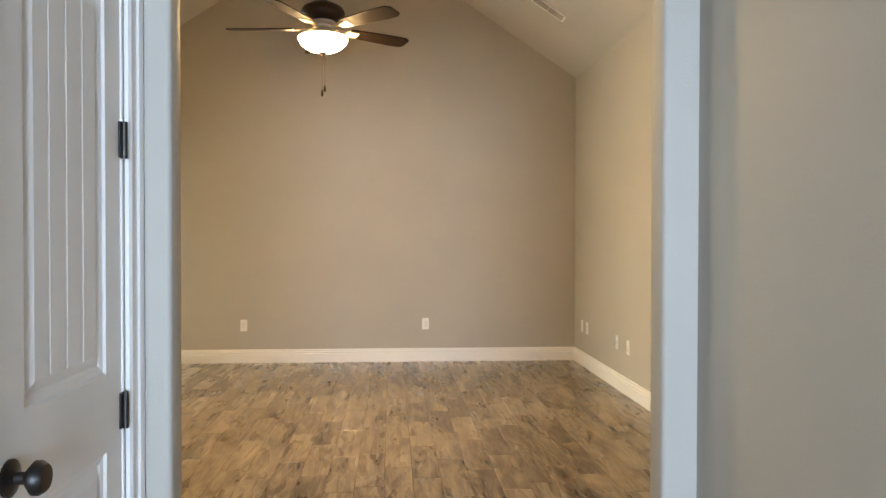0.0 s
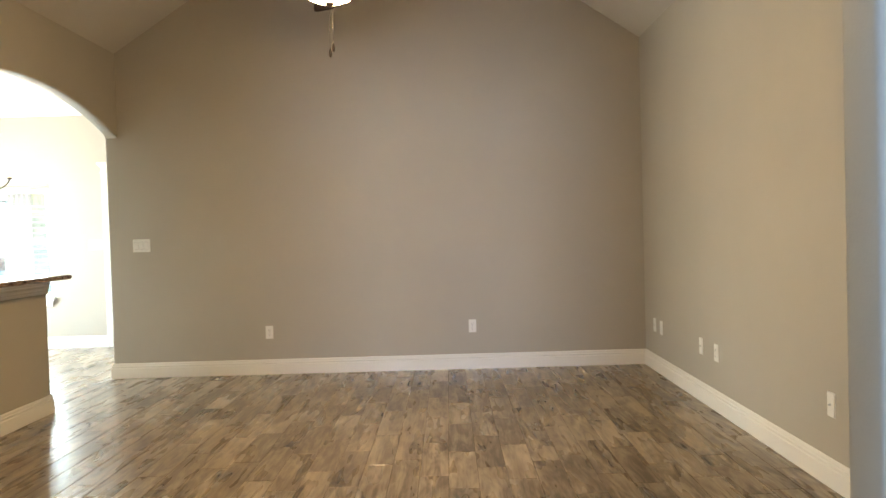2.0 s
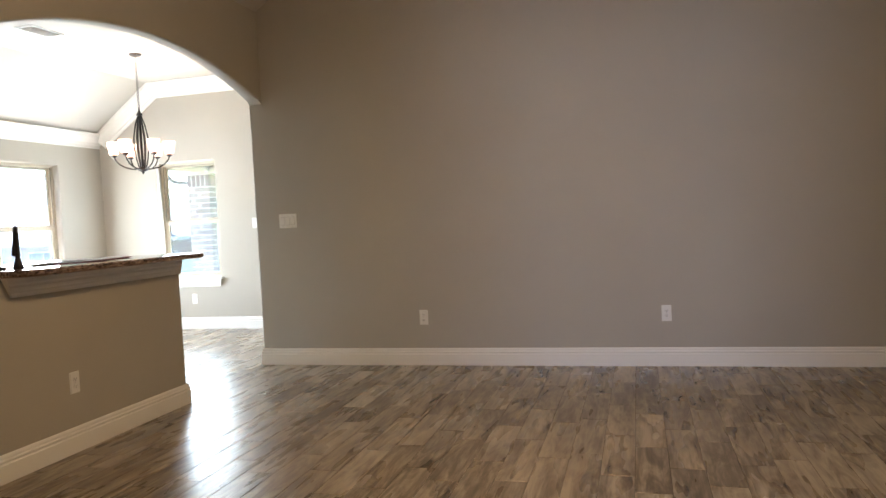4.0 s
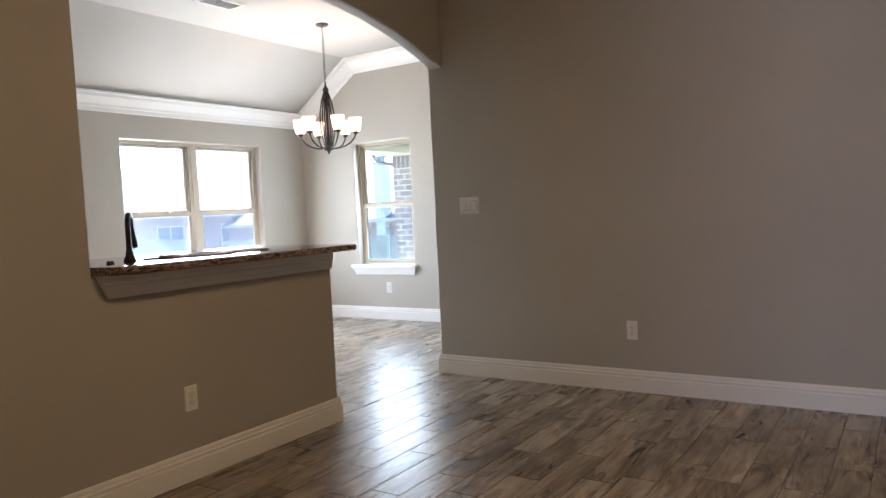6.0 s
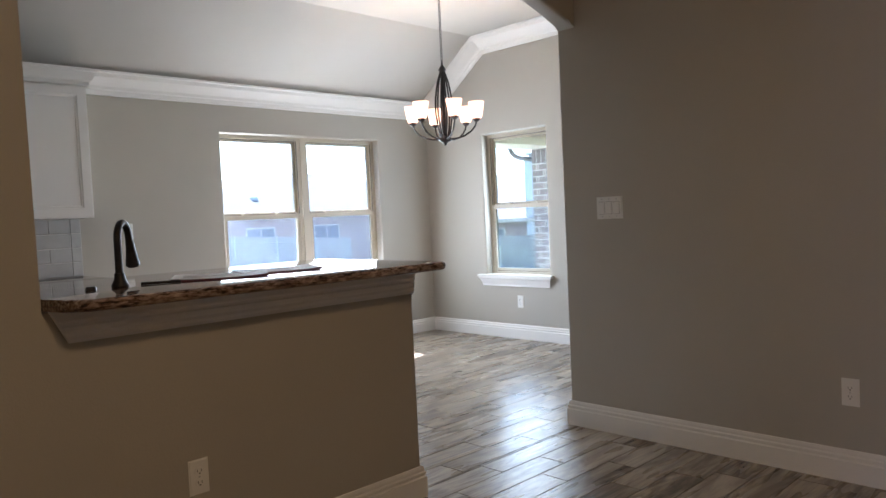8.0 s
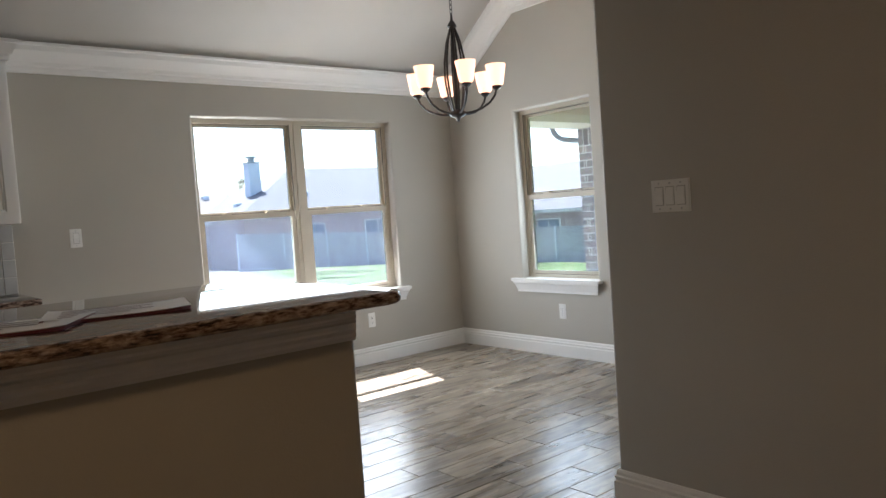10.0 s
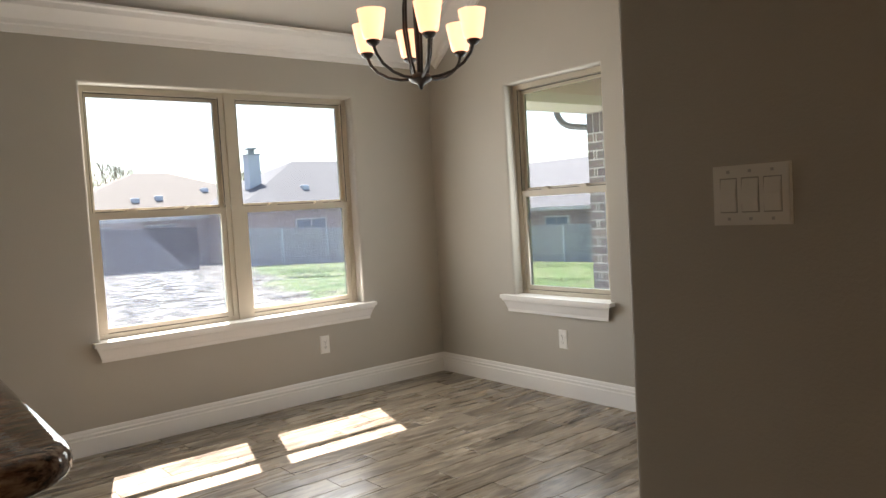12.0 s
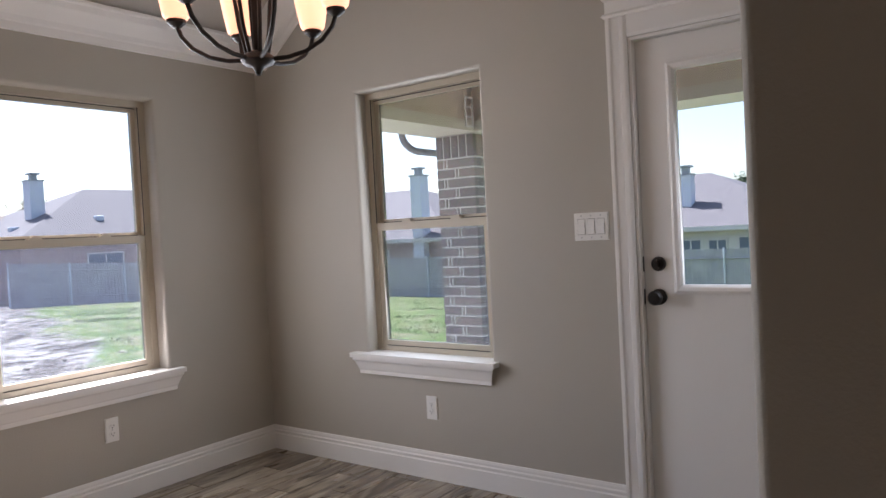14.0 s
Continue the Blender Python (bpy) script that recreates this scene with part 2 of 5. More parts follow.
def granite_material():
    m, n, l, p = material("speckled_granite", 0.045, 0, (0.5, 0.42, 0.33), 0.55)
    pos = position(n)
    mp = n.new("ShaderNodeMapping")
    mp.inputs["Scale"].default_value = (1.0, 0.25, 1.0)
    l.new(pos, mp.inputs[0])
    a = noise_node(n, l, 105, 5, mp.outputs[0], 0.62)
    r = ramp(n, l, a.outputs["Fac"], [(0.37, (0.025, 0.018, 0.015)), (0.45, (0.13, 0.075, 0.055)), (0.53, (0.26, 0.18, 0.135)), (0.68, (0.42, 0.335, 0.265))])
    v = n.new("ShaderNodeTexVoronoi")
    v.inputs["Scale"].default_value = 70
    l.new(pos, v.inputs["Vector"])
    r2 = ramp(n, l, v.outputs["Color"], [(0.15, (0.35, 0.28, 0.22)), (0.5, (1, 1, 1))])
    mx = n.new("ShaderNodeMix")
    mx.data_type, mx.blend_type = 'RGBA', 'MULTIPLY'
    mx.inputs[0].default_value = 0.4
    l.new(r.outputs[0], mx.inputs[6])
    l.new(r2.outputs[0], mx.inputs[7])
    l.new(mx.outputs[2], p.inputs["Base Color"])
    return m


GRANITE = granite_material()


def yard_material():
    """Raked sandy soil with damp brown patches, giving way to thin spring grass with straw."""
    m, n, l, p = material("patchy_yard", 0.95, 0, (0.3, 0.3, 0.2), 0.2)
    pos = position(n)
    patch = noise_node(n, l, 1.9, 8, pos, 0.78)
    fine = noise_node(n, l, 9.0, 6, pos, 0.75)
    sand = ramp(n, l, patch.outputs["Fac"], [(0.43, (0.050, 0.036, 0.030)), (0.485, (0.115, 0.09, 0.073)), (0.515, (0.24, 0.21, 0.18)), (0.60, (0.42, 0.40, 0.37))])
    grit = ramp(n, l, fine.outputs["Fac"], [(0.3, (0.55, 0.52, 0.48)), (0.55, (1, 1, 1))])
    mg = n.new("ShaderNodeMix")
    mg.data_type, mg.blend_type = 'RGBA', 'MULTIPLY'
    mg.inputs[0].default_value = 0.8
    l.new(sand.outputs[0], mg.inputs[6])
    l.new(grit.outputs[0], mg.inputs[7])
    straw = noise_node(n, l, 1.7, 6, pos, 0.7)
    turf = ramp(n, l, straw.outputs["Fac"], [(0.38, (0.055, 0.105, 0.022)), (0.50, (0.115, 0.175, 0.042)), (0.57, (0.20, 0.19, 0.10)), (0.68, (0.33, 0.29, 0.20))])
    mt = n.new("ShaderNodeMix")
    mt.data_type, mt.blend_type = 'RGBA', 'MULTIPLY'
    mt.inputs[0].default_value = 0.6
    l.new(turf.outputs[0], mt.inputs[6])
    l.new(grit.outputs[0], mt.inputs[7])
    sx = n.new("ShaderNodeSeparateXYZ")
    l.new(pos, sx.inputs[0])
    def calc(op, a, b):
        k = n.new("ShaderNodeMath")
        k.operation = op
        for slot, v in ((0, a), (1, b)):
            if isinstance(v, (int, float)):
                k.inputs[slot].default_value = v
            else:
                l.new(v, k.inputs[slot])
        return k.outputs[0]

    def spread(src, a, b):
        k = n.new("ShaderNodeMapRange")
        l.new(src, k.inputs[0])
        k.inputs[1].default_value, k.inputs[2].default_value, k.inputs[3].default_value, k.inputs[4].default_value = a, b, -0.25, 0.25
        return k.outputs[0]

    # turf lies north of a slanting line, and not on the trampled strip along the house
    slant = calc('ADD', sx.outputs["Y"], calc('MULTIPLY', sx.outputs["X"], 0.41))
    away = calc('MAXIMUM', calc('SUBTRACT', -11.0, sx.outputs["X"]), calc('SUBTRACT', sx.outputs["Y"], 12.8))
    turfness = calc('MINIMUM', spread(slant, 5.9, 8.7), spread(away, -1.5, 3.0))
    ad = n.new("ShaderNodeMath")
    ad.operation = 'ADD'
    edge_noise = noise_node(n, l, 0.45, 6, pos, 0.7)
    l.new(edge_noise.outputs["Fac"], ad.inputs[0])
    l.new(turfness, ad.inputs[1])
    st = ramp(n, l, ad.outputs[0], [(0.49, (0, 0, 0)), (0.57, (1, 1, 1))])
    mx = n.new("ShaderNodeMix")
    mx.data_type = 'RGBA'
    l.new(st.outputs[0], mx.inputs[0])
    l.new(mg.outputs[2], mx.inputs[6])
    l.new(mt.outputs[2], mx.inputs[7])
    l.new(mx.outputs[2], p.inputs["Base Color"])
    bump(n, l, p, fine.outputs["Fac"], 0.7, 0.04)
    return m


YARD = yard_material()
PAPER, *_ = material("white_paper", 0.6, 0, (0.74, 0.71, 0.69))
MAROON, *_ = material("maroon_print", 0.5, 0, (0.22, 0.035, 0.05))
PRINT, *_ = material("grey_print", 0.6, 0, (0.36, 0.30, 0.30))

# ---------------------------------------------------------------- mesh helpers


def box(bm, x0, x1, y0, y1, z0, z1):
    v = [bm.verts.new((x, y, z)) for x in (x0, x1) for y in (y0, y1) for z in (z0, z1)]
    for a, b, c, d in ((0, 1, 3, 2), (4, 6, 7, 5), (0, 4, 5, 1), (2, 3, 7, 6), (0, 2, 6, 4), (1, 5, 7, 3)):
        bm.faces.new((v[a], v[b], v[c], v[d]))
    return v


def boxes(*rows):
    bm = bmesh.new()
    for r in rows:
        box(bm, *r)
    return bm


def soft_box(x0, x1, y0, y1, z0, z1, r=0.003, seg=2):
    bm = boxes((x0, x1, y0, y1, z0, z1))
    bmesh.ops.bevel(bm, geom=bm.edges[:], offset=r, segments=seg, profile=0.5, affect='EDGES')
    return bm


def prism(bm, pts, axis, a, b):
    """A polygon of (u, v) carried from a to b along an axis: x: (y, z), y: (x, z), z: (x, y)."""
    def at(u, v, w):
        return {"x": (w, u, v), "y": (u, w, v), "z": (u, v, w)}[axis]
    n = len(pts)
    va = [bm.verts.new(at(u, v, a)) for u, v in pts]
    vb = [bm.verts.new(at(u, v, b)) for u, v in pts]
    bm.faces.new(va)
    bm.faces.new(vb[::-1])
    for i in range(n):
        j = (i + 1) % n
        bm.faces.new((va[j], va[i], vb[i], vb[j]))
    return va, vb


def lathe(bm, profile, segs=20, centre=(0, 0, 0)):
    """Rings of (radius, z) about the upright axis; a radius of 0 closes it."""
    cx, cy, cz = centre
    rings = []
    for r, z in profile:
        if r < 1e-6:
            rings.append([bm.verts.new((cx, cy, cz + z))])
        else:
            rings.append([bm.verts.new((cx + r * math.cos(2 * math.pi * k / segs), cy + r * math.sin(2 * math.pi * k / segs), cz + z)) for k in range(segs)])
    for a, b in zip(rings, rings[1:]):
        for k in range(segs):
            j = (k + 1) % segs
            q = [a[k % len(a)], a[j % len(a)], b[j % len(b)], b[k % len(b)]]
            q = list(dict.fromkeys(q))
            if len(q) > 2:
                bm.faces.new(q)
    return bm


def tube(bm, pts, radius, segs=8, caps=True):
    """A round bar along points; radius may be a list."""
    pts = [Vector(p) for p in pts]
    rings, side = [], None
    for i, p in enumerate(pts):
        d = (pts[min(i + 1, len(pts) - 1)] - pts[max(i - 1, 0)]).normalized()
        if side is None:
            side = d.orthogonal().normalized()
        side = (side - d * side.dot(d)).normalized()
        up = d.cross(side)
        r = radius[i] if isinstance(radius, (list, tuple)) else radius
        rings.append([bm.verts.new(p + r * (math.cos(2 * math.pi * k / segs) * side + math.sin(2 * math.pi * k / segs) * up)) for k in range(segs)])
    for a, b in zip(rings, rings[1:]):
        for k in range(segs):
            j = (k + 1) % segs
            bm.faces.new((a[k], a[j], b[j], b[k]))
    if caps:
        bm.faces.new(rings[0][::-1])
        bm.faces.new(rings[-1])
    return bm


def sweep(bm, path, profile, put):
    """A moulding: profile points (a, b) carried along a flat path with mitred corners; a goes to the path's left. put(u, v, b) gives the place."""
    path = [Vector(p) for p in path]
    rings = []
    for i, p in enumerate(path):
        d0 = (p - path[i - 1]).normalized() if i else None
        d1 = (path[i + 1] - p).normalized() if i + 1 < len(path) else None
        d0, d1 = d0 or d1, d1 or d0
        n0, n1 = Vector((-d0.y, d0.x)), Vector((-d1.y, d1.x))
        m = n0 + n1
        m = m / m.dot(n0)
        rings.append([bm.verts.new(put(p.x + m.x * a, p.y + m.y * a, b)) for a, b in profile])
    k = len(profile)
    for r, s in zip(rings, rings[1:]):
        for i in range(k):
            j = (i + 1) % k
            bm.faces.new((r[i], r[j], s[j], s[i]))
    bm.faces.new(rings[0][::-1])
    bm.faces.new(rings[-1])
    return bm


def finish(bm, smooth=False):
    bmesh.ops.recalc_face_normals(bm, faces=bm.faces[:])
    me = bpy.data.meshes.new("m")
    bm.to_mesh(me)
    bm.free()
    if smooth:
        for f in me.polygons:
            f.use_smooth = True
        me.set_sharp_from_angle(angle=radians(40))
    return me


def part(name, bm, mat, parent=None, label="", smooth=False):
    me = finish(bm, smooth) if isinstance(bm, bmesh.types.BMesh) else bm
    me.name = name
    if mat is not None and not me.materials:
        me.materials.append(mat)
    ob = new(name, me)
    ob.parent = parent
    if label:
        ob["label"] = label
    return ob


def thing(name, label, category, group="", at=(0, 0, 0)):
    ob = tagged(new(name), label, category, group)
    ob.empty_display_size = 0.1
    ob.location = at
    return ob


def structure(name, bm, mat, label, smooth=False):
    return tagged(part(name, bm, mat, None, "", smooth), label, name.split("_")[0], "", "structure")


def round_edges(bm, pick, r=0.018, seg=4):
    """Bullnose on the edges whose two ends satisfy pick."""
    bmesh.ops.recalc_face_normals(bm, faces=bm.faces[:])
    e = [e for e in bm.edges if all(pick(v.co) for v in e.verts) and len(e.link_faces) == 2 and e.calc_face_angle(0) > 0.5]
    if e:
        bmesh.ops.bevel(bm, geom=e, offset=r, segments=seg, profile=0.5, affect='EDGES')


def holed_wall(axis, p0, p1, u0, u1, z0, z1, holes):
    """A wall with rectangular openings (ua, ub, za, zb) right through it."""
    us = sorted({u0, u1, *[h[k] for h in holes for k in (0, 1)]})
    zs = sorted({z0, z1, *[h[k] for h in holes for k in (2, 3)]})
    bm, made = bmesh.new(), {}

    def v(i, j, k):
        if (i, j, k) not in made:
            w = (p0, p1)[k]
            made[i, j, k] = bm.verts.new((w, us[i], zs[j]) if axis == "x" else (us[i], w, zs[j]))
        return made[i, j, k]

    def solid(i, j):
        if not (0 <= i < len(us) - 1 and 0 <= j < len(zs) - 1):
            return False
        cu, cz = (us[i] + us[i + 1]) / 2, (zs[j] + zs[j + 1]) / 2
        return not any(a < cu < b and c < cz < d for a, b, c, d in holes)

    for i in range(len(us) - 1):
        for j in range(len(zs) - 1):
            if not solid(i, j):
                continue
            for k in (0, 1):
                bm.faces.new((v(i, j, k), v(i + 1, j, k), v(i + 1, j + 1, k), v(i, j + 1, k)))
            for di, dj, a, b in ((-1, 0, (0, 0), (0, 1)), (1, 0, (1, 0), (1, 1)), (0, -1, (0, 0), (1, 0)), (0, 1, (0, 1), (1, 1))):
                if not solid(i + di, j + dj):
                    bm.faces.new((v(i + a[0], j + a[1], 0), v(i + b[0], j + b[1], 0), v(i + b[0], j + b[1], 1), v(i + a[0], j + a[1], 1)))
    bmesh.ops.recalc_face_normals(bm, faces=bm.faces[:])
    return bm


def on_hole(axis, p, holes, eps=1e-4):
    def pick(co):
        u = co.y if axis == "x" else co.x
        w = co.x if axis == "x" else co.y
        return abs(w - p) < eps and any(a - eps <= u <= b + eps and c - eps <= co.z <= d + eps for a, b, c, d in holes)
    return pick

# ---------------------------------------------------------------- the plan


LEFT, RIGHT, SOUTH, FAR = -2.58, 2.36, 2.46, 8.17      # living room
KITCHEN_SIDE, FAR_END, FAR_BACK = -2.69, -2.703, 8.29
WEST, NORTH, EAST = -6.03, 10.26, -2.40                 # dining room
EAVES, RIDGE_X, RIDGE_Z = 3.075, -0.11, 4.70
FLAT = 3.05
JAMB_Y, BAR_END = 5.365, 6.858
HALL_L, HALL_R, HALL_END, HALL_BACK = -0.31, 1.23, 2.35, -3.6
OPEN_L, OPEN_R = -0.222, 1.13
W1 = (7.797, 9.557, 0.615, 2.07)
W2 = (-5.213, -4.402, 0.635, 2.065)
DOOR = (-3.645, -2.765, 0.0, 2.055)

# living room walls
bm = bmesh.new()
prism(bm, [(FAR_END, -0.02), (RIGHT + 0.12, -0.02), (RIGHT + 0.12, 3.15), (RIDGE_X, 4.85), (FAR_END, 3.15)], "y", FAR, FAR_BACK)
round_edges(bm, lambda c: abs(c.x - FAR_END) < 1e-4)
structure("wall_north", bm, WALL, "tall greige painted gable wall with rounded corner", True)

bm = bmesh.new()
prism(bm, [(KITCHEN_SIDE, -0.02), (OPEN_L, -0.02), (OPEN_L, 2.25), (OPEN_R, 2.25), (OPEN_R, -0.02), (RIGHT + 0.12, -0.02),
           (RIGHT + 0.12, 3.15), (RIDGE_X, 4.85), (KITCHEN_SIDE, 3.15)], "y", HALL_END, SOUTH)
round_edges(bm, lambda c: OPEN_L - 1e-4 <= c.x <= OPEN_R + 1e-4 and c.z <= 2.26)
structure("wall_south", bm, WALL, "greige painted wall with rounded opening to the hall", True)

structure("wall_east", boxes((RIGHT, RIGHT + 0.12, SOUTH, FAR, -0.02, 3.15)), WALL, "plain greige painted living room side wall")

SPRING, APEX = 2.280, 2.552
half_span, rise = (FAR - JAMB_Y) / 2, APEX - SPRING
arc_r = (half_span ** 2 + rise ** 2) / (2 * rise)
arc_c = ((FAR + JAMB_Y) / 2, APEX - arc_r)
arc_a = math.asin(half_span / arc_r)
arch = [(arc_c[0] + arc_r * math.sin(-arc_a + 2 * arc_a * k / 40), arc_c[1] + arc_r * math.cos(-arc_a + 2 * arc_a * k / 40)) for k in range(41)]
bm = bmesh.new()
prism(bm, [(SOUTH, -0.02), (BAR_END, -0.02), (BAR_END, 1.018), (JAMB_Y, 1.018), *arch, (FAR, 3.15), (SOUTH, 3.15)], "x", KITCHEN_SIDE, LEFT)
round_edges(bm, lambda c: (JAMB_Y - 1e-3 <= c.y <= FAR - 0.01 and c.z > 1.02 and c.z < 2.7) or (abs(c.y - BAR_END) < 1e-3 and c.z < 1.03), 0.016)
structure("wall_west", bm, WALL, "greige wall with a wide arch over a half-height bar wall", True)

# dining and kitchen walls
bm = holed_wall("x", WEST - 0.2, WEST, 2.2, NORTH + 0.2, -0.3, 3.4, [W1])
round_edges(bm, on_hole("x", WEST, [W1]), 0.02)
structure("wall_dining_west", bm, WALL, "greige painted outer wall around a double window", True)
bm = holed_wall("y", NORTH, NORTH + 0.2, WEST, 2.6, -0.02, 3.4, [W2, DOOR])
round_edges(bm, on_hole("y", NORTH, [W2]), 0.02)
structure("wall_dining_north", bm, WALL, "greige painted outer wall with a window and a door", True)
structure("wall_dining_east", boxes((EAST, EAST + 0.12, FAR_BACK, NORTH, -0.02, 3.2)), WALL, "plain greige painted dining side wall")
structure("wall_kitchen_south", boxes((WEST, KITCHEN_SIDE, 2.2, 2.34, -0.02, 3.2)), WALL, "plain greige painted kitchen end wall")

# hall
HALL_DOOR = (1.620, 2.250, -0.02, 2.05)
bm = holed_wall("x", HALL_L - 0.12, HALL_L, HALL_BACK, HALL_END, -0.02, 2.5, [HALL_DOOR])
structure("wall_hall_west", bm, WALL, "greige hall wall with a closet door")
structure("wall_hall_east", boxes((HALL_R, HALL_R + 0.12, HALL_BACK, HALL_END, -0.02, 2.5)), WALL, "plain greige painted hall wall")
structure("wall_hall_south", boxes((HALL_L - 0.12, HALL_R + 0.12, HALL_BACK - 0.12, HALL_BACK, -0.02, 2.5)), WALL, "plain greige wall closing the hall")
structure("wall_closet", boxes((HALL_L - 0.8, HALL_L - 0.7, 1.3, HALL_END, -0.02, 2.5)), WALL, "plain closet back wall")

# ceilings
for side, name in ((LEFT, "ceiling_living_west"), (RIGHT, "ceiling_living_east")):
    bm = bmesh.new()
    prism(bm, [(side, EAVES), (RIDGE_X, RIDGE_Z), (RIDGE_X, RIDGE_Z + 0.12), (side, EAVES + 0.12)], "y", SOUTH, FAR)
    structure(name, bm, CEIL, "sloping textured vaulted ceiling")
bm = bmesh.new()
SLOPE_X, SLOPE_Z = -5.20, 2.45
prism(bm, [(WEST, SLOPE_Z), (SLOPE_X, FLAT), (KITCHEN_SIDE, FLAT), (KITCHEN_SIDE, FLAT + 0.12), (SLOPE_X - 0.05, FLAT + 0.12), (WEST, SLOPE_Z + 0.15)], "y", 2.34, NORTH)
box(bm, KITCHEN_SIDE, EAST, FAR_BACK, NORTH, FLAT, FLAT + 0.12)
structure("ceiling_dining", bm, CEIL, "textured ceiling with a sloped side over the windows")
structure("ceiling_hall", boxes((HALL_L - 0.8, HALL_R, HALL_BACK, HALL_END, 2.44, 2.5)), CEIL, "flat textured hall ceiling")

# floor slab under the tiles
bm = boxes((WEST - 0.02, RIGHT + 0.05, 2.2, NORTH + 0.06, -0.12, -0.0025))
box(bm, HALL_L - 0.8, HALL_R + 0.05, HALL_BACK - 0.05, 2.2, -0.12, -0.0025)
FLOOR = structure("floor", bm, GROUT, "wood-look tile floor laid lengthwise in dark grout")

# mouldings
BASE = [(0, 0), (0.017, 0), (0.017, 0.092), (0.011, 0.097), (0.011, 0.103), (0.015, 0.107), (0.015, 0.114), (0.0085, 0.119), (0.0085, 0.131), (0.005, 0.142), (0, 0.143)]


def baseboard(path):
    bm = sweep(bmesh.new(), path, BASE, lambda u, v, b: (u, v, b))
    return structure("baseboard", bm, TRIM, "tall stepped white baseboard")


baseboard([(HALL_R, HALL_BACK), (HALL_R, HALL_END), (OPEN_R, HALL_END), (OPEN_R, SOUTH), (RIGHT, SOUTH), (RIGHT, FAR), (FAR_END, FAR),
           (FAR_END, FAR_BACK), (EAST, FAR_BACK), (EAST, NORTH)])
baseboard([(KITCHEN_SIDE, BAR_END), (LEFT, BAR_END), (LEFT, SOUTH), (OPEN_L, SOUTH), (OPEN_L, HALL_END)])
baseboard([(-3.737, NORTH), (WEST, NORTH), (WEST, 6.615)])

CROWN = [(0.0, 0.0), (0.0, 0.115), (0.016, 0.115), (0.022, 0.103), (0.052, 0.094), (0.088, 0.062), (0.115, 0.036), (0.135, 0.028), (0.142, 0.016), (0.175, 0.013), (0.178, 0.0)]
bm = sweep(bmesh.new(), [(EAST, FLAT), (SLOPE_X, FLAT), (WEST, SLOPE_Z)], [(a, b) for a, b in CROWN], lambda u, v, b: (u, NORTH - b, v))
structure("trim_crown_north", bm, TRIM, "white crown moulding following the sloped ceiling")
bm = bmesh.new()
prism(bm, [(WEST, 2.487), (WEST + 0.108, 2.487), (WEST + 0.108, 2.472), (WEST + 0.094, 2.465), (WEST + 0.086, 2.437), (WEST + 0.056, 2.402),
           (WEST + 0.034, 2.376), (WEST + 0.027, 2.355), (WEST + 0.015, 2.348), (WEST + 0.012, 2.312), (WEST, 2.309)], "y", 6.60, NORTH)
structure("trim_crown_west", bm, TRIM, "white stepped crown moulding above the window wall")

# ---------------------------------------------------------------- windows and doors


def window_unit(win, axis, plane, u0, u1, z0, z1, out):
    """A single-hung vinyl unit: fixed upper light, lower sash, screen. u runs along the wall, out is the way outdoors."""
    def b(ua, ub, da, db, za, zb):
        d0, d1 = sorted((plane + out * da, plane + out * db))
        return (d0, d1, ua, ub, za, zb) if axis == "x" else (ua, ub, d0, d1, za, zb)
    mid = 1.335
    f = 0.034
    part("frame", boxes(b(u0, u0 + f, 0.085, 0.165, z0, z1), b(u1 - f, u1, 0.085, 0.165, z0, z1), b(u0 + f, u1 - f, 0.085, 0.165, z1 - f, z1),
                        b(u0 + f, u1 - f, 0.085, 0.165, z0, z0 + 0.03)), VINYL, win)
    s = 0.024
    a0, a1 = u0 + f, u1 - f
    up = part("upper_sash", boxes(b(a0, a0 + s, 0.125, 0.150, mid, z1 - f), b(a1 - s, a1, 0.125, 0.150, mid, z1 - f),
                                  b(a0 + s, a1 - s, 0.125, 0.150, z1 - f - s, z1 - f), b(a0 + s, a1 - s, 0.125, 0.150, mid, mid + 0.03)), VINYL, win)
    g = part("pane", boxes(b(a0 + s, a1 - s, 0.136, 0.140, mid + 0.03, z1 - f - s)), PANE, up)
    g.visible_shadow = False
    w = 0.034
    lo = part("lower_sash", boxes(b(a0, a0 + w, 0.092, 0.122, z0 + 0.03, mid + 0.012), b(a1 - w, a1, 0.092, 0.122, z0 + 0.03, mid + 0.012),
                                  b(a0 + w, a1 - w, 0.092, 0.122, mid - 0.030, mid + 0.012), b(a0 + w, a1 - w, 0.092, 0.122, z0 + 0.03, z0 + 0.062)), VINYL, win)
    g = part("pane", boxes(b(a0 + w, a1 - w, 0.105, 0.109, z0 + 0.062, mid - 0.03)), PANE, lo)
    g.visible_shadow = False
    for k in (0.28, 0.72):
        c = a0 + (a1 - a0) * k
        part("sash_lock", boxes(b(c - 0.03, c + 0.03, 0.094, 0.124, mid + 0.012, mid + 0.02), b(c - 0.012, c + 0.02, 0.098, 0.118, mid + 0.02, mid + 0.03)), VINYL, lo)
    t = 0.004
    part("gasket", boxes(b(a0, a0 + t, 0.088, 0.0915, mid + 0.012, z1 - f), b(a1 - t, a1, 0.088, 0.0915, mid + 0.012, z1 - f), b(a0, a1, 0.118, 0.1245, z1 - f - t, z1 - f - 0.0005),
                         b(a0 + s, a1 - s, 0.1235, 0.1248, mid + 0.012, mid + 0.017), b(a0 + w, a1 - w, 0.0895, 0.0918, z0 + 0.031, z0 + 0.035)), SLOT, win)
    part("insect_screen", boxes(b(a0, a1, 0.152, 0.1535, z0 + 0.03, mid + 0.01)), SCREEN, win)


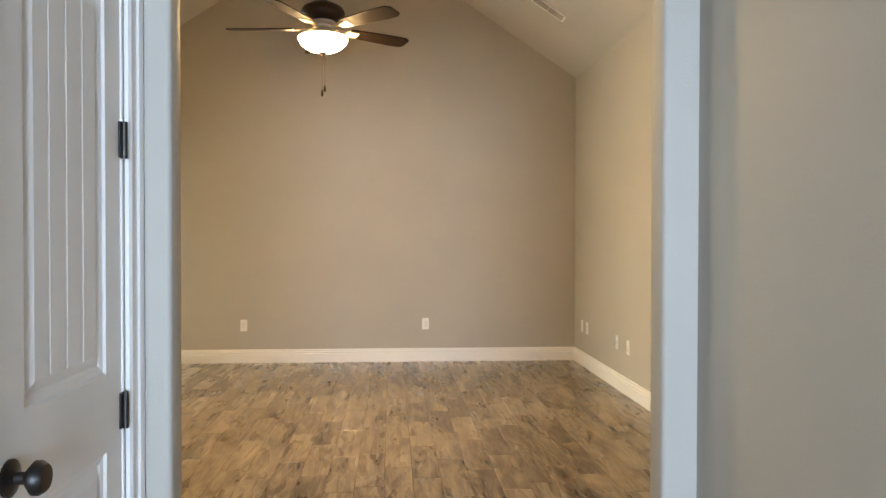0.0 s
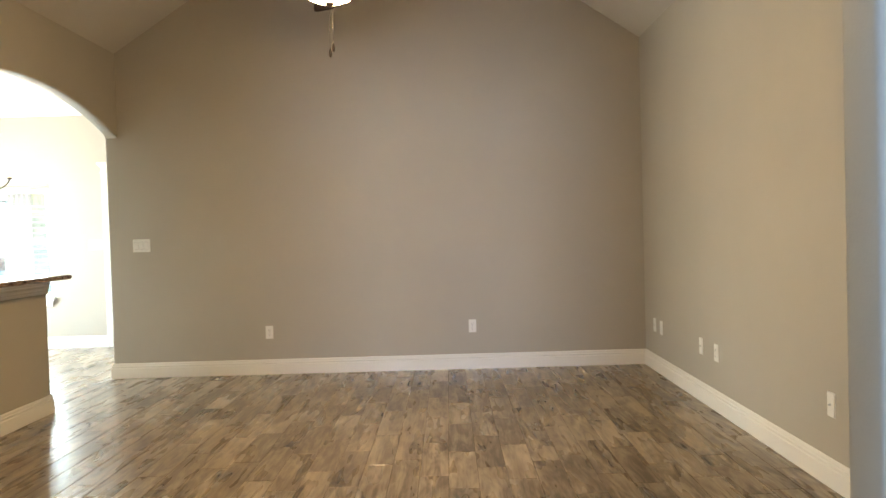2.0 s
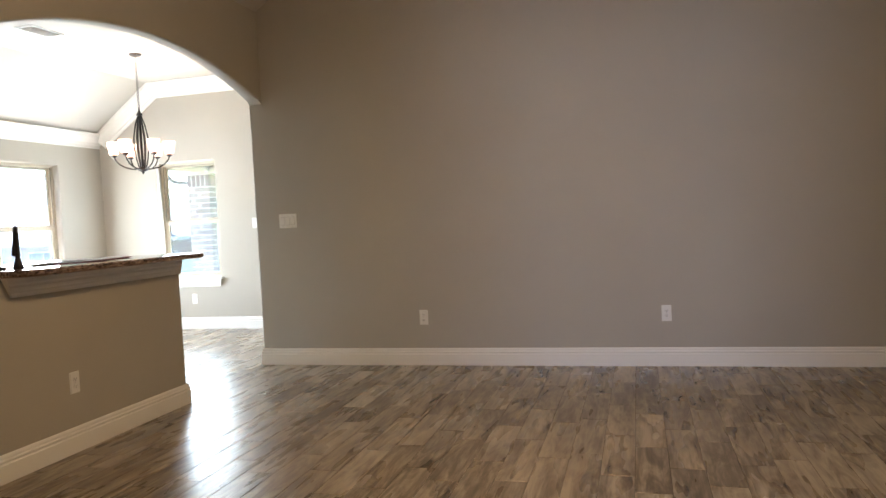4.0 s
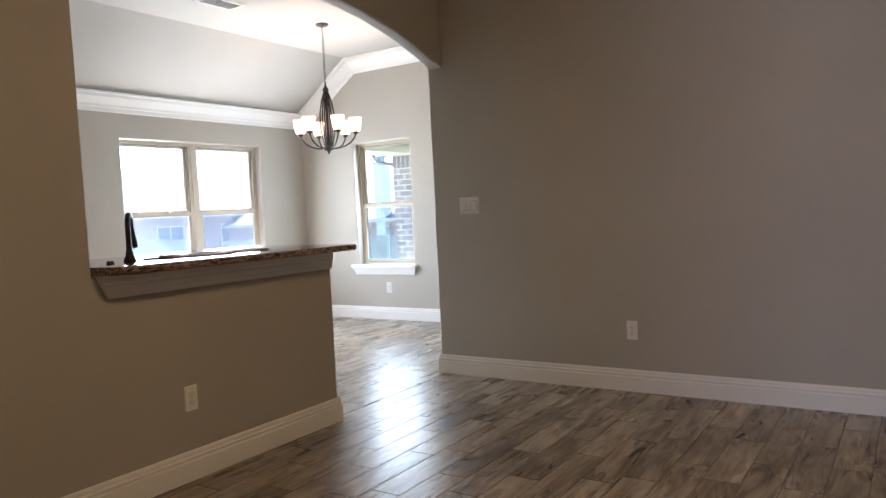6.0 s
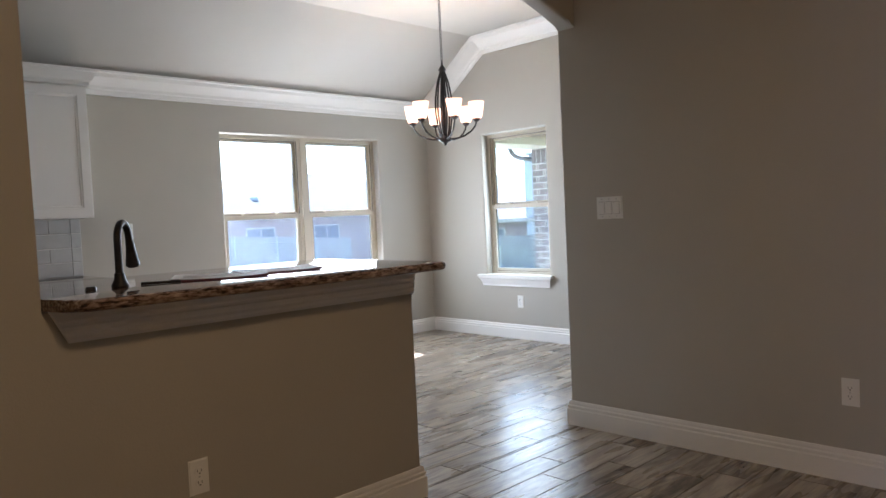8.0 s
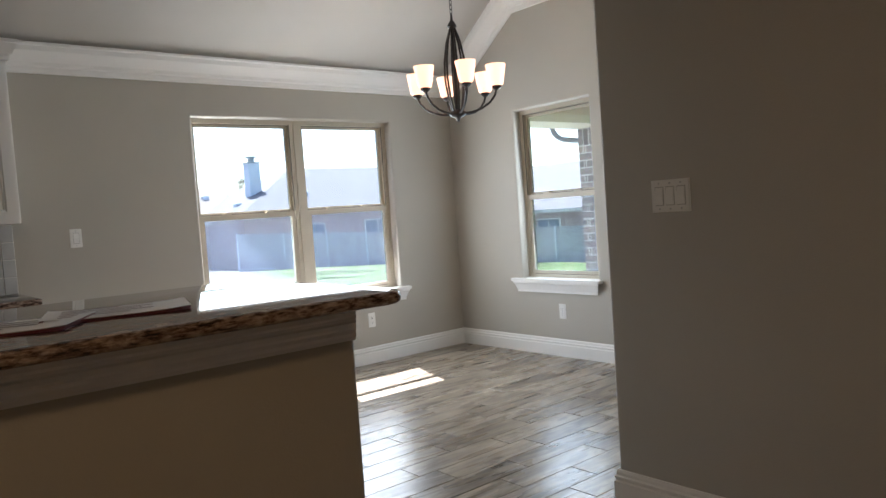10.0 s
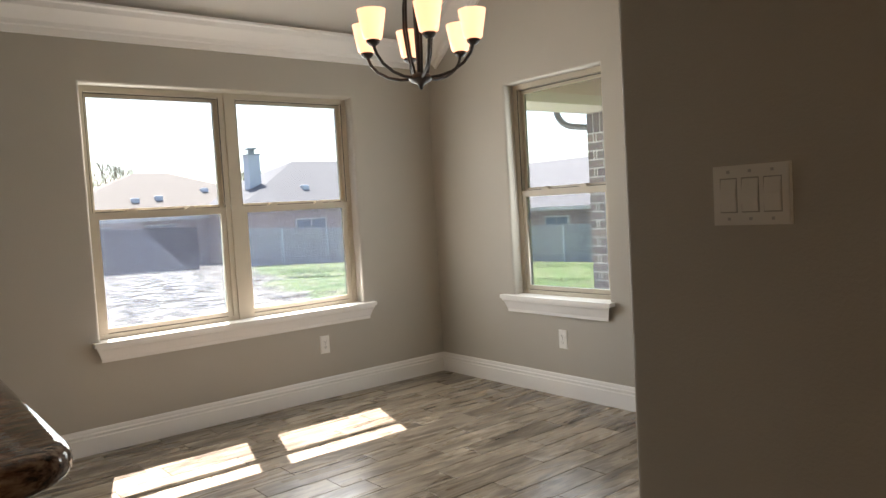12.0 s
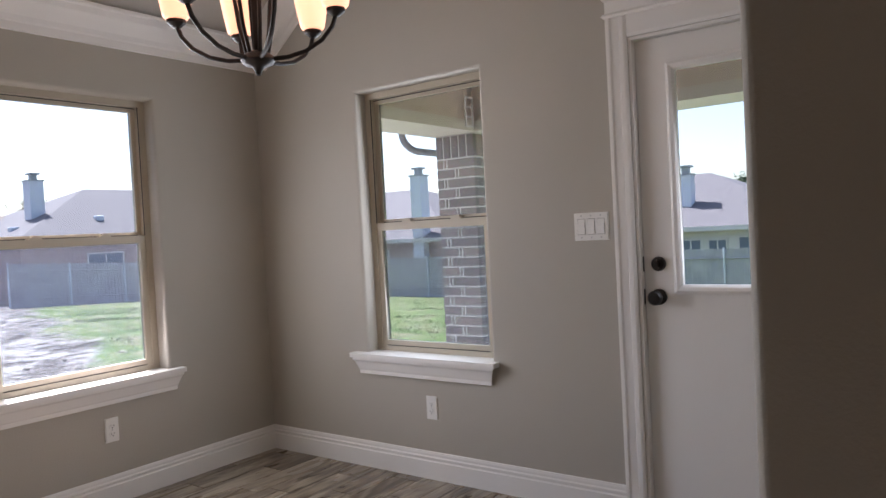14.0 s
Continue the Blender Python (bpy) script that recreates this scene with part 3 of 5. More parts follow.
def stool(win, axis, plane, u0, u1, z, out, lo, hi):
    """Inner sill board with a moulded apron; lo, hi: how far it runs past the opening."""
    def b(ua, ub, da, db, za, zb):
        d0, d1 = sorted((plane + out * da, plane + out * db))
        return (d0, d1, ua, ub, za, zb) if axis == "x" else (ua, ub, d0, d1, za, zb)
    bm = boxes(b(u0 + 0.001, u1 - 0.001, 0.0, 0.084, z - 0.02, z + 0.004), b(u0 - lo, u1 + hi, -0.055, 0.0, z - 0.02, z + 0.004))
    sill = part("window_sill", bm, TRIM, win)
    prof = [(0.0, z - 0.02), (-0.045, z - 0.02), (-0.045, z - 0.034), (-0.036, z - 0.045), (-0.022, z - 0.085), (-0.018, z - 0.092), (-0.018, z - 0.112), (0.0, z - 0.112)]
    bm = bmesh.new()
    rings = []
    for u, k in ((u0 - lo + 0.012, 1), (u1 + hi - 0.012, -1)):
        ring = []
        for d, zz in prof:
            uu = u + k * (0.045 + d)
            w = plane + out * d
            ring.append(bm.verts.new((w, uu, zz) if axis == "x" else (uu, w, zz)))
        rings.append(ring)
    n = len(prof)
    for i in range(n):
        j = (i + 1) % n
        bm.faces.new((rings[0][i], rings[0][j], rings[1][j], rings[1][i]))
    bm.faces.new(rings[0])
    bm.faces.new(rings[1][::-1])
    part("apron", bm, TRIM, sill)


win = tagged(new("window_1"), "double almond vinyl window with white sill, closed", "window", "", "structure")
c = (W1[0] + W1[1]) / 2
window_unit(win, "x", WEST, W1[0], c - 0.022, W1[2], W1[3], -1)
window_unit(win, "x", WEST, c + 0.022, W1[1], W1[2], W1[3], -1)
part("mullion", boxes((WEST - 0.165, WEST - 0.078, c - 0.022, c + 0.022, W1[2], W1[3])), VINYL, win)
stool(win, "x", WEST, W1[0], W1[1], W1[2], -1, 0.045, 0.075)
win = tagged(new("window_2"), "single almond vinyl window with white sill, closed", "window", "", "structure")
window_unit(win, "y", NORTH, W2[0], W2[1], W2[2], W2[3], 1)
stool(win, "y", NORTH, W2[0], W2[1], W2[2], 1, 0.09, 0.04)


def knob(parent, at, way, mat, r=0.031):
    """A round door knob on its rose, standing out along way (a unit vector)."""
    bm = lathe(bmesh.new(), [(0, 0), (0.034, 0), (0.034, 0.006), (0.026, 0.010), (0.012, 0.014), (0.011, 0.030), (0.02, 0.036), (r, 0.046), (r, 0.056), (0.024, 0.066), (0, 0.069)], 24)
    m = Vector(way).to_track_quat("Z", "Y").to_matrix().to_4x4()
    m.translation = at
    bm.transform(m)
    return part("knob", bm, mat, parent, "round dark bronze knob", True)


# patio door
door = tagged(new("door_1"), "white half-glass patio door, closed, with bronze hardware", "door", "", "structure")
DX0, DX1, DY, DTOP = DOOR[0] + 0.014, DOOR[1] - 0.014, NORTH + 0.035, 2.040
LX0, LX1, LZ0, LZ1 = -3.495, -2.915, 0.985, 1.925
slab = part("slab", boxes((DX0, LX0, DY, DY + 0.044, 0.012, DTOP), (LX1, DX1, DY, DY + 0.044, 0.012, DTOP), (LX0, LX1, DY, DY + 0.044, 0.012, LZ0),
                          (LX0, LX1, DY, DY + 0.044, LZ1, DTOP)), TRIM, door)
bm = bmesh.new()
LPROF = [(0, 0), (0, 0.010), (0.012, 0.016), (0.026, 0.012), (0.036, 0.004), (0.036, -0.018), (0, -0.018)]
for pts in ([(LX0 - 0.008, LZ0 - 0.008), (LX1 + 0.008, LZ0 - 0.008), (LX1 + 0.008, LZ1 + 0.008), (LX0 - 0.008, LZ1 + 0.008)],):
    for i in range(4):
        a, b2 = Vector(pts[i]), Vector(pts[(i + 1) % 4])
        d = (b2 - a).normalized()
        nrm = Vector((-d.y, d.x))
        r0 = [bm.verts.new((a.x + nrm.x * s + d.x * s, DY - h, a.y + nrm.y * s + d.y * s)) for s, h in LPROF]
        r1 = [bm.verts.new((b2.x + nrm.x * s - d.x * s, DY - h, b2.y + nrm.y * s - d.y * s)) for s, h in LPROF]
        for k in range(len(LPROF)):
            j = (k + 1) % len(LPROF)
            bm.faces.new((r0[k], r0[j], r1[j], r1[k]))
part("lite_frame", bm, TRIM, door)
g = part("pane", boxes((LX0 + 0.002, LX1 - 0.002, DY + 0.02, DY + 0.024, LZ0 + 0.002, LZ1 - 0.002)), PANE, door)
g.visible_shadow = False
knob(door, (-3.572, DY, 0.962), (0, -1, 0), BRONZE)
bm = lathe(bmesh.new(), [(0, 0), (0.031, 0), (0.031, 0.008), (0.027, 0.014), (0.012, 0.016), (0, 0.016)], 24)
box(bm, -0.005, 0.005, -0.017, 0.017, 0.014, 0.032)
bm.transform(Matrix.Translation((-3.568, DY, 1.101)) @ Matrix.Rotation(radians(90), 4, 'X'))
part("deadbolt", bm, BRONZE, door, "round bronze thumb-turn deadbolt", True)
for z in (0.962, 1.101):
    part("strike_plate", boxes((DOOR[0] - 0.001, DOOR[0] + 0.013, DY - 0.012, DY + 0.03, z - 0.032, z + 0.032)), BRONZE, door)
part("jamb", boxes((DOOR[0], DOOR[0] + 0.012, NORTH - 0.003, NORTH + 0.16, 0, DOOR[3] - 0.012), (DOOR[1] - 0.012, DOOR[1], NORTH - 0.003, NORTH + 0.16, 0, DOOR[3] - 0.012),
                   (DOOR[0], DOOR[1], NORTH - 0.003, NORTH + 0.16, DOOR[3] - 0.012, DOOR[3])), TRIM, door)
part("threshold", boxes((DOOR[0] + 0.012, DOOR[1] - 0.012, NORTH + 0.0, NORTH + 0.16, -0.02, 0.01)), BRONZE, door)
CAS = [(0, 0), (0, 0.012), (0.012, 0.017), (0.03, 0.017), (0.034, 0.012), (0.064, 0.016), (0.072, 0.021), (0.088, 0.021), (0.088, 0)]


def casing_leg(parent, axis, plane, out, u, k, z0, z1, prof=CAS):
    """An upright casing; k: +1 or -1, the way it grows from the opening's edge u; out: +1 or -1 into the room."""
    bm = bmesh.new()
    pts = [(u + k * a, plane + out * b) for a, b in prof]
    if axis == "y":
        prism(bm, pts, "z", z0, z1)
    else:
        prism(bm, [(b, a) for a, b in pts], "z", z0, z1)
    return part("casing", bm, TRIM, parent)


casing_leg(door, "y", NORTH, -1, DOOR[0] - 0.003, -1, 0, 2.148)
casing_leg(door, "y", NORTH, -1, DOOR[1] + 0.003, 1, 0, 2.148)
bm = bmesh.new()
prism(bm, [(NORTH, 2.058), (NORTH - 0.013, 2.058), (NORTH - 0.017, 2.07), (NORTH - 0.017, 2.148), (NORTH, 2.148)], "x", DOOR[0] + 0.0, DOOR[1] - 0.0)
part("casing", bm, TRIM, door)
head = [(0.0, 2.148), (0.026, 2.148), (0.032, 2.156), (0.026, 2.165), (0.019, 2.168), (0.019, 2.215), (0.026, 2.222), (0.05, 2.255), (0.058, 2.262), (0.058, 2.282), (0.0, 2.282)]
bm = bmesh.new()
rings = []
for u, k in ((DOOR[0] - 0.091, -1), (DOOR[1] + 0.091, 1)):
    rings.append([bm.verts.new((u + k * (d - 0.019 if d > 0.019 else 0), NORTH - d, z)) for d, z in head])
for i in range(len(head)):
    j = (i + 1) % len(head)
    bm.faces.new((rings[0][i], rings[0][j], rings[1][j], rings[1][i]))
bm.faces.new(rings[0])
bm.faces.new(rings[1][::-1])
part("door_header", bm, TRIM, door, "white crown-topped door header")

# hall closet door: plank panel above, plain panel below
door = tagged(new("door_2"), "white plank-panel closet door, closed, dark hinges", "door", "", "structure")
F = HALL_L - 0.002


def panel_rect(bm, y0, y1, z0, z1, grooves=()):
    """A raised field in a sunk, sloping surround, drawn in the plane of the hall's west wall."""
    def ring(inset, depth):
        return [bm.verts.new((F - depth, y, z)) for y, z in ((y0 + inset, z0 + inset), (y1 - inset, z0 + inset), (y1 - inset, z1 - inset), (y0 + inset, z1 - inset))]
    steps = [ring(0, 0), ring(0.006, 0.006), ring(0.02, 0.009), ring(0.026, 0.013), ring(0.05, 0.004)]
    for a, b in zip(steps, steps[1:]):
        for i in range(4):
            j = (i + 1) % 4
            bm.faces.new((a[i], a[j], b[j], b[i]))
    ya, yb, za, zb = y0 + 0.05, y1 - 0.05, z0 + 0.05, z1 - 0.05
    ys = [ya]
    for g in grooves:
        ys += [g - 0.004, g, g + 0.004]
    ys.append(yb)
    row = [(y, 0.008 if y in grooves else 0.004) for y in ys]
    lo = [bm.verts.new((F - d, y, za)) for y, d in row]
    hi = [bm.verts.new((F - d, y, zb)) for y, d in row]
    for i in range(len(row) - 1):
        bm.faces.new((lo[i], lo[i + 1], hi[i + 1], hi[i]))


P0, P1 = 1.756, 2.144
S0, S1, STOP = 1.627, 2.237, 2.035
slab = part("slab", boxes((F - 0.035, F, S0, P0, 0.012, STOP), (F - 0.035, F, P1, S1, 0.012, STOP), (F - 0.035, F, P0, P1, 0.012, 0.24),
                          (F - 0.035, F, P0, P1, 0.815, 1.003), (F - 0.035, F, P0, P1, 1.91, STOP), (F - 0.035, F - 0.02, P0, P1, 0.24, 0.815), (F - 0.035, F - 0.02, P0, P1, 1.003, 1.91)), TRIM, door)
bm = bmesh.new()
panel_rect(bm, P0, P1, 1.003, 1.91, [1.868, 1.946, 2.026])
part("plank_panel", bm, TRIM, door)
bm = bmesh.new()
panel_rect(bm, P0, P1, 0.24, 0.815)
part("lower_panel", bm, TRIM, door)
knob(door, (F, 1.700, 0.900), (1, 0, 0), BRONZE)
for z in (0.235, 0.895, 1.575):
    bm = lathe(bmesh.new(), [(0, -0.046), (0.0075, -0.046), (0.0075, 0.046), (0, 0.046)], 12, (HALL_L + 0.008, 2.241, z))
    box(bm, HALL_L - 0.001, HALL_L + 0.004, 2.223, 2.259, z - 0.045, z + 0.045)
    part("hinge", bm, BRONZE, door, "dark bronze butt hinge")
part("jamb", boxes((HALL_L - 0.12, HALL_L + 0.002, 2.240, 2.250, 0, 2.04), (HALL_L - 0.12, HALL_L + 0.002, 1.620, 1.625, 0, 2.04), (HALL_L - 0.12, HALL_L + 0.002, 1.620, 2.250, 2.04, 2.05)), TRIM, door)
HCAS = [(0, 0), (0, 0.010), (0.010, 0.015), (0.022, 0.015), (0.026, 0.011), (0.046, 0.015), (0.052, 0.020), (0.070, 0.022), (0.078, 0.022), (0.078, 0)]
casing_leg(door, "x", HALL_L, 1, 2.263, 1, 0, 2.16, HCAS)
casing_leg(door, "x", HALL_L, 1, 1.607, -1, 0, 2.16, HCAS)
part("casing", boxes((HALL_L, HALL_L + 0.016, 1.607, 2.263, 2.05, 2.16)), TRIM, door)

# ---------------------------------------------------------------- switches and outlets


def wall_plate(name, label, category, group, gangs, kind):
    """A plate in the xz plane facing -y, its centre at the origin."""
    root = thing(name, label, category, group)
    w, h = 0.072 + 0.046 * (gangs - 1), 0.122
    bm = boxes((-w / 2, w / 2, -0.006, 0, -h / 2, h / 2))
    bmesh.ops.bevel(bm, geom=[e for e in bm.edges if all(v.co.y < -0.005 for v in e.verts)], offset=0.004, segments=2, affect='EDGES')
    part("plate", bm, PLASTIC, root)
    for g in range(gangs):
        x = (g - (gangs - 1) / 2) * 0.046
        if kind == "switch":
            bm = bmesh.new()
            prism(bm, [(-0.006, -0.033), (-0.0085, -0.033), (-0.011, 0.0), (-0.0065, 0.033), (-0.006, 0.033)], "x", x - 0.0165, x + 0.0165)
            part("rocker", bm, PLASTIC, root)
            # flat grey sheet; the gap's shadow round the rocker is put into its colour
            part("rocker_gap_shade", boxes((x - 0.0185, x + 0.0185, -0.0063, -0.006, -0.0355, 0.0355)), GAP_SHADE, root)
            for z in (-0.048, 0.048):
                part("screw", boxes((x - 0.003, x + 0.003, -0.0075, -0.006, z - 0.003, z + 0.003)), STEEL, root)
        elif kind == "outlet":
            for z in (-0.02, 0.02):
                bm = bmesh.new()
                prism(bm, [(x + 0.0165 * math.cos(a), z + 0.0145 * math.sin(a)) for a in [math.pi * 2 * k / 16 for k in range(16)]], "y", -0.009, -0.006)
                face = part("receptacle", bm, PLASTIC, root)
                part("slots", boxes((x - 0.008, x - 0.006, -0.0094, -0.009, z - 0.002, z + 0.007), (x + 0.006, x + 0.008, -0.0094, -0.009, z - 0.002, z + 0.007),
                                    (x - 0.0025, x + 0.0025, -0.0094, -0.009, z - 0.010, z - 0.005)), SLOT, face)
            part("screw", boxes((x - 0.003, x + 0.003, -0.0075, -0.006, -0.003, 0.003)), STEEL, root)
        elif kind == "jack":
            part("jack", lathe(bmesh.new(), [(0, 0.018), (0.004, 0.018), (0.0045, 0.006), (0.008, 0.006), (0.008, 0.0), (0, 0.0)], 10), STEEL, root).rotation_euler = (radians(90), 0, 0)
    return root


N_WALL, W_WALL, E_WALL, S_WALL = 0, 90, -90, 180      # plates turned to face into the room
L_OUT = "white duplex outlet plate on greige wall"
o = wall_plate("outlet", L_OUT, "outlet", "wall outlets", 1, "outlet")
o.matrix_basis = pose(-1.206, FAR, 0.40)
for x, y, z, rz in ((0.723, FAR, 0.406, 0), (RIGHT, 7.65, 0.408, -90), (RIGHT, 6.356, 0.405, -90), (LEFT, 5.82, 0.393, 90), (WEST, 9.219, 0.371, 90),
                    (WEST, 7.24, 0.371, 90), (-4.785, NORTH, 0.373, 0)):
    copy_thing(o, pose(x, y, z, 0, 0, rz))
o = wall_plate("cable_plate", "white single plate with a cable jack", "wall plate", "cable plates", 1, "jack")
o.matrix_basis = pose(RIGHT, 7.85, 0.41, 0, 0, -90)
for y in (6.655, 4.843):
    copy_thing(o, pose(RIGHT, y, 0.408, 0, 0, -90))
o = wall_plate("light_switch", "white triple rocker switch plate", "switch", "triple switches", 3, "switch")
o.matrix_basis = pose(-2.391, FAR, 1.258)
copy_thing(o, pose(-3.848, NORTH, 1.272))
wall_plate("light_switch", "white single rocker switch plate beside the kitchen", "switch", "", 1, "switch").matrix_basis = pose(WEST, 6.962, 1.252, 0, 0, 90)

# ---------------------------------------------------------------- ceiling fan


def ceiling_fan(x, y):
    fan = thing("ceiling_fan", "dark bronze five-blade ceiling fan with lit glass bowl", "fan", "", (x, y, 0))
    top = RIDGE_Z - 0.02
    part("canopy", lathe(bmesh.new(), [(0, top), (0.075, top - 0.01), (0.07, top - 0.05), (0.03, top - 0.085), (0, top - 0.085)], 24), FAN_METAL, fan, "", True)
    part("downrod", lathe(bmesh.new(), [(0.013, 2.96), (0.013, top - 0.05)], 12), FAN_METAL, fan, "", True)
    part("motor", lathe(bmesh.new(), [(0, 3.0), (0.022, 3.0), (0.03, 2.955), (0.045, 2.94), (0.09, 2.93), (0.135, 2.905), (0.15, 2.875), (0.148, 2.85), (0.125, 2.825), (0.085, 2.81), (0, 2.81)], 32), FAN_METAL, fan, "", True)
    part("light_fitter", lathe(bmesh.new(), [(0, 2.81), (0.085, 2.81), (0.085, 2.795), (0.06, 2.785), (0.06, 2.765), (0.1, 2.75), (0.150, 2.728), (0.162, 2.712), (0.162, 2.702), (0.12, 2.704), (0, 2.704)], 32), FAN_ARM, fan, "light bronze fitter", True)
    part("glass_bowl", lathe(bmesh.new(), [(0.158, 2.701), (0.166, 2.698), (0.166, 2.687), (0.152, 2.660), (0.122, 2.633), (0.08, 2.614), (0.04, 2.606), (0, 2.604)], 40), FAN_BOWL, fan, "glowing white alabaster bowl", True)
    part("finial", lathe(bmesh.new(), [(0, 2.604), (0.026, 2.604), (0.028, 2.598), (0.014, 2.588), (0.008, 2.578), (0.005, 2.57), (0, 2.568)], 16), FAN_METAL, fan, "", True)
    for k, (dx, z0, z1) in enumerate(((-0.006, 2.56, 2.355), (0.012, 2.57, 2.385))):
        chain = part("pull_chain", tube(bmesh.new(), [(dx, 0, z0), (dx, 0, z1)], 0.0009, 5), BRONZE, fan)
        part("pull_fob", lathe(bmesh.new(), [(0, z1), (0.003, z1 - 0.002), (0.0085, z1 - 0.03), (0.007, z1 - 0.05), (0, z1 - 0.056)], 12, (dx, 0, 0)), BLADE, chain, "dark wooden fob", True)
        for zb in (z0 - 0.08, z0 - 0.10):
            part("chain_bead", lathe(bmesh.new(), [(0, zb), (0.004, zb - 0.004), (0, zb - 0.008)], 8, (dx, 0, 0)), BRONZE, chain)
    bmb = bmesh.new()
    outline = [(0.20, 0.052), (0.30, 0.060), (0.45, 0.068), (0.58, 0.070), (0.635, 0.066), (0.662, 0.045)]
    pts = outline + [(u, -v) for u, v in outline[::-1]]
    prism(bmb, pts, "z", -0.004, 0.004)
    bmb.transform(Matrix.Rotation(radians(-12), 4, 'X'))
    blade_me = finish(bmb)
    bma = boxes((0.07, 0.20, -0.016, 0.016, -0.006, 0.0), (0.17, 0.265, -0.034, 0.034, -0.012, -0.006))
    bmesh.ops.bevel(bma, geom=bma.edges[:], offset=0.004, segments=2, affect='EDGES')
    bma.transform(Matrix.Rotation(radians(-12), 4, 'X'))
    arm_me = finish(bma)
    for a in (102, 30, -42, -114, 174):
        m = pose(0, 0, 2.765, 0, 0, a)
        ob = part("blade", blade_me, BLADE, fan, "dark walnut blade")
        ob.matrix_basis = m
        ob = part("blade_bracket", arm_me, FAN_ARM, fan)
        ob.matrix_basis = m
    return fan


ceiling_fan(-0.107, 5.40)

# ---------------------------------------------------------------- chandelier


def chandelier(x, y):
    ch = thing("chandelier", "dark bronze six-arm chandelier with lit frosted shades", "chandelier", "", (x, y, 0))
    part("canopy", lathe(bmesh.new(), [(0, FLAT), (0.062, FLAT), (0.064, FLAT - 0.008), (0.05, FLAT - 0.022), (0.012, FLAT - 0.03), (0, FLAT - 0.034)], 24), BRONZE, ch, "", True)
    z, k = FLAT - 0.034, 0
    bm = bmesh.new()
    while z > 2.525:
        ring = [(0.010 * math.cos(t), 0, z - 0.016 + 0.019 * math.sin(t)) for t in [2 * math.pi * i / 10 for i in range(11)]]
        if k % 2:
            ring = [(0, px, pz) for px, _, pz in ring]
        tube(bm, ring, 0.0024, 5, False)
        z -= 0.030
        k += 1
    part("chain", bm, BRONZE, ch)
    part("finial", lathe(bmesh.new(), [(0, 2.515), (0.006, 2.51), (0.009, 2.47), (0.03, 2.435), (0.032, 2.425), (0.012, 2.415), (0, 2.415)], 20), BRONZE, ch, "", True)
    part("centre_rod", lathe(bmesh.new(), [(0.011, 2.42), (0.013, 2.2), (0.013, 1.90)], 12), BRONZE, ch, "", True)
    part("hub", lathe(bmesh.new(), [(0, 1.905), (0.03, 1.90), (0.052, 1.885), (0.056, 1.872), (0.045, 1.858), (0.02, 1.85), (0.012, 1.838), (0.008, 1.825), (0, 1.822)], 24), BRONZE, ch, "", True)
    for i in range(6):
        a = math.atan2(-0.70, 0.71) + radians(17 + 60 * i)
        ca, sa = math.cos(a), math.sin(a)
        bow = [(0.014, 2.425), (0.045, 2.33), (0.066, 2.21), (0.07, 2.10), (0.055, 1.98), (0.035, 1.895)]
        part("bowed_rib", tube(bmesh.new(), [(r * ca, r * sa, z) for r, z in bow], 0.0068, 6), BRONZE, ch, "", True)
        curve = [(0.04, 1.875), (0.10, 1.878), (0.16, 1.893), (0.215, 1.925), (0.25, 1.965), (0.265, 2.005)]
        arm = part("arm", tube(bmesh.new(), [(r * ca, r * sa, z) for r, z in curve], 0.0075, 8), BRONZE, ch, "", True)
        part("socket_cup", lathe(bmesh.new(), [(0, 1.995), (0.014, 1.998), (0.03, 2.012), (0.031, 2.022), (0.02, 2.026), (0, 2.026)], 16, (0.265 * ca, 0.265 * sa, 0)), BRONZE, arm, "", True)
        part("shade", lathe(bmesh.new(), [(0, 2.026), (0.038, 2.027), (0.043, 2.034), (0.053, 2.09), (0.064, 2.155), (0.061, 2.155), (0.050, 2.09), (0.040, 2.038), (0, 2.033)], 24, (0.265 * ca, 0.265 * sa, 0)), SHADE_GLASS, arm, "glowing frosted glass shade", True)
        part("bulb", lathe(bmesh.new(), [(0, 2.034), (0.012, 2.036), (0.02, 2.062), (0.018, 2.082), (0, 2.094)], 12, (0.265 * ca, 0.265 * sa, 0)), BULB, arm, "", True)
    return ch


chandelier(-4.36, 8.885)


# ---------------------------------------------------------------- ceiling vents
def vent(name, m, w, h, label):
    v = thing(name, label, "vent")
    v.matrix_basis = m
    part("frame", boxes((-w / 2, w / 2, -h / 2, -h / 2 + 0.022, -0.008, 0), (-w / 2, w / 2, h / 2 - 0.022, h / 2, -0.008, 0), (-w / 2, -w / 2 + 0.022, -h / 2 + 0.022, h / 2 - 0.022, -0.008, 0),
                        (w / 2 - 0.022, w / 2, -h / 2 + 0.022, h / 2 - 0.022, -0.008, 0), (-0.006, 0.006, -h / 2 + 0.022, h / 2 - 0.022, -0.008, 0)), PLASTIC, v)
    part("backing", boxes((-w / 2 + 0.022, w / 2 - 0.022, -h / 2 + 0.022, h / 2 - 0.022, -0.001, 0)), GAP_SHADE, v)
    bm = boxes((-w / 2 + 0.022, w / 2 - 0.022, -0.010, 0.010, -0.0008, 0.0008))
    bm.transform(Matrix.Rotation(radians(40), 4, 'X'))
    slat = finish(bm)
    n = int((h - 0.05) / 0.022)
    for k in range(n):
        ob = part("slat", slat, PLASTIC, v)
        ob.location = (0, -h / 2 + 0.036 + k * (h - 0.07) / max(1, n - 1), -0.008)
    return v


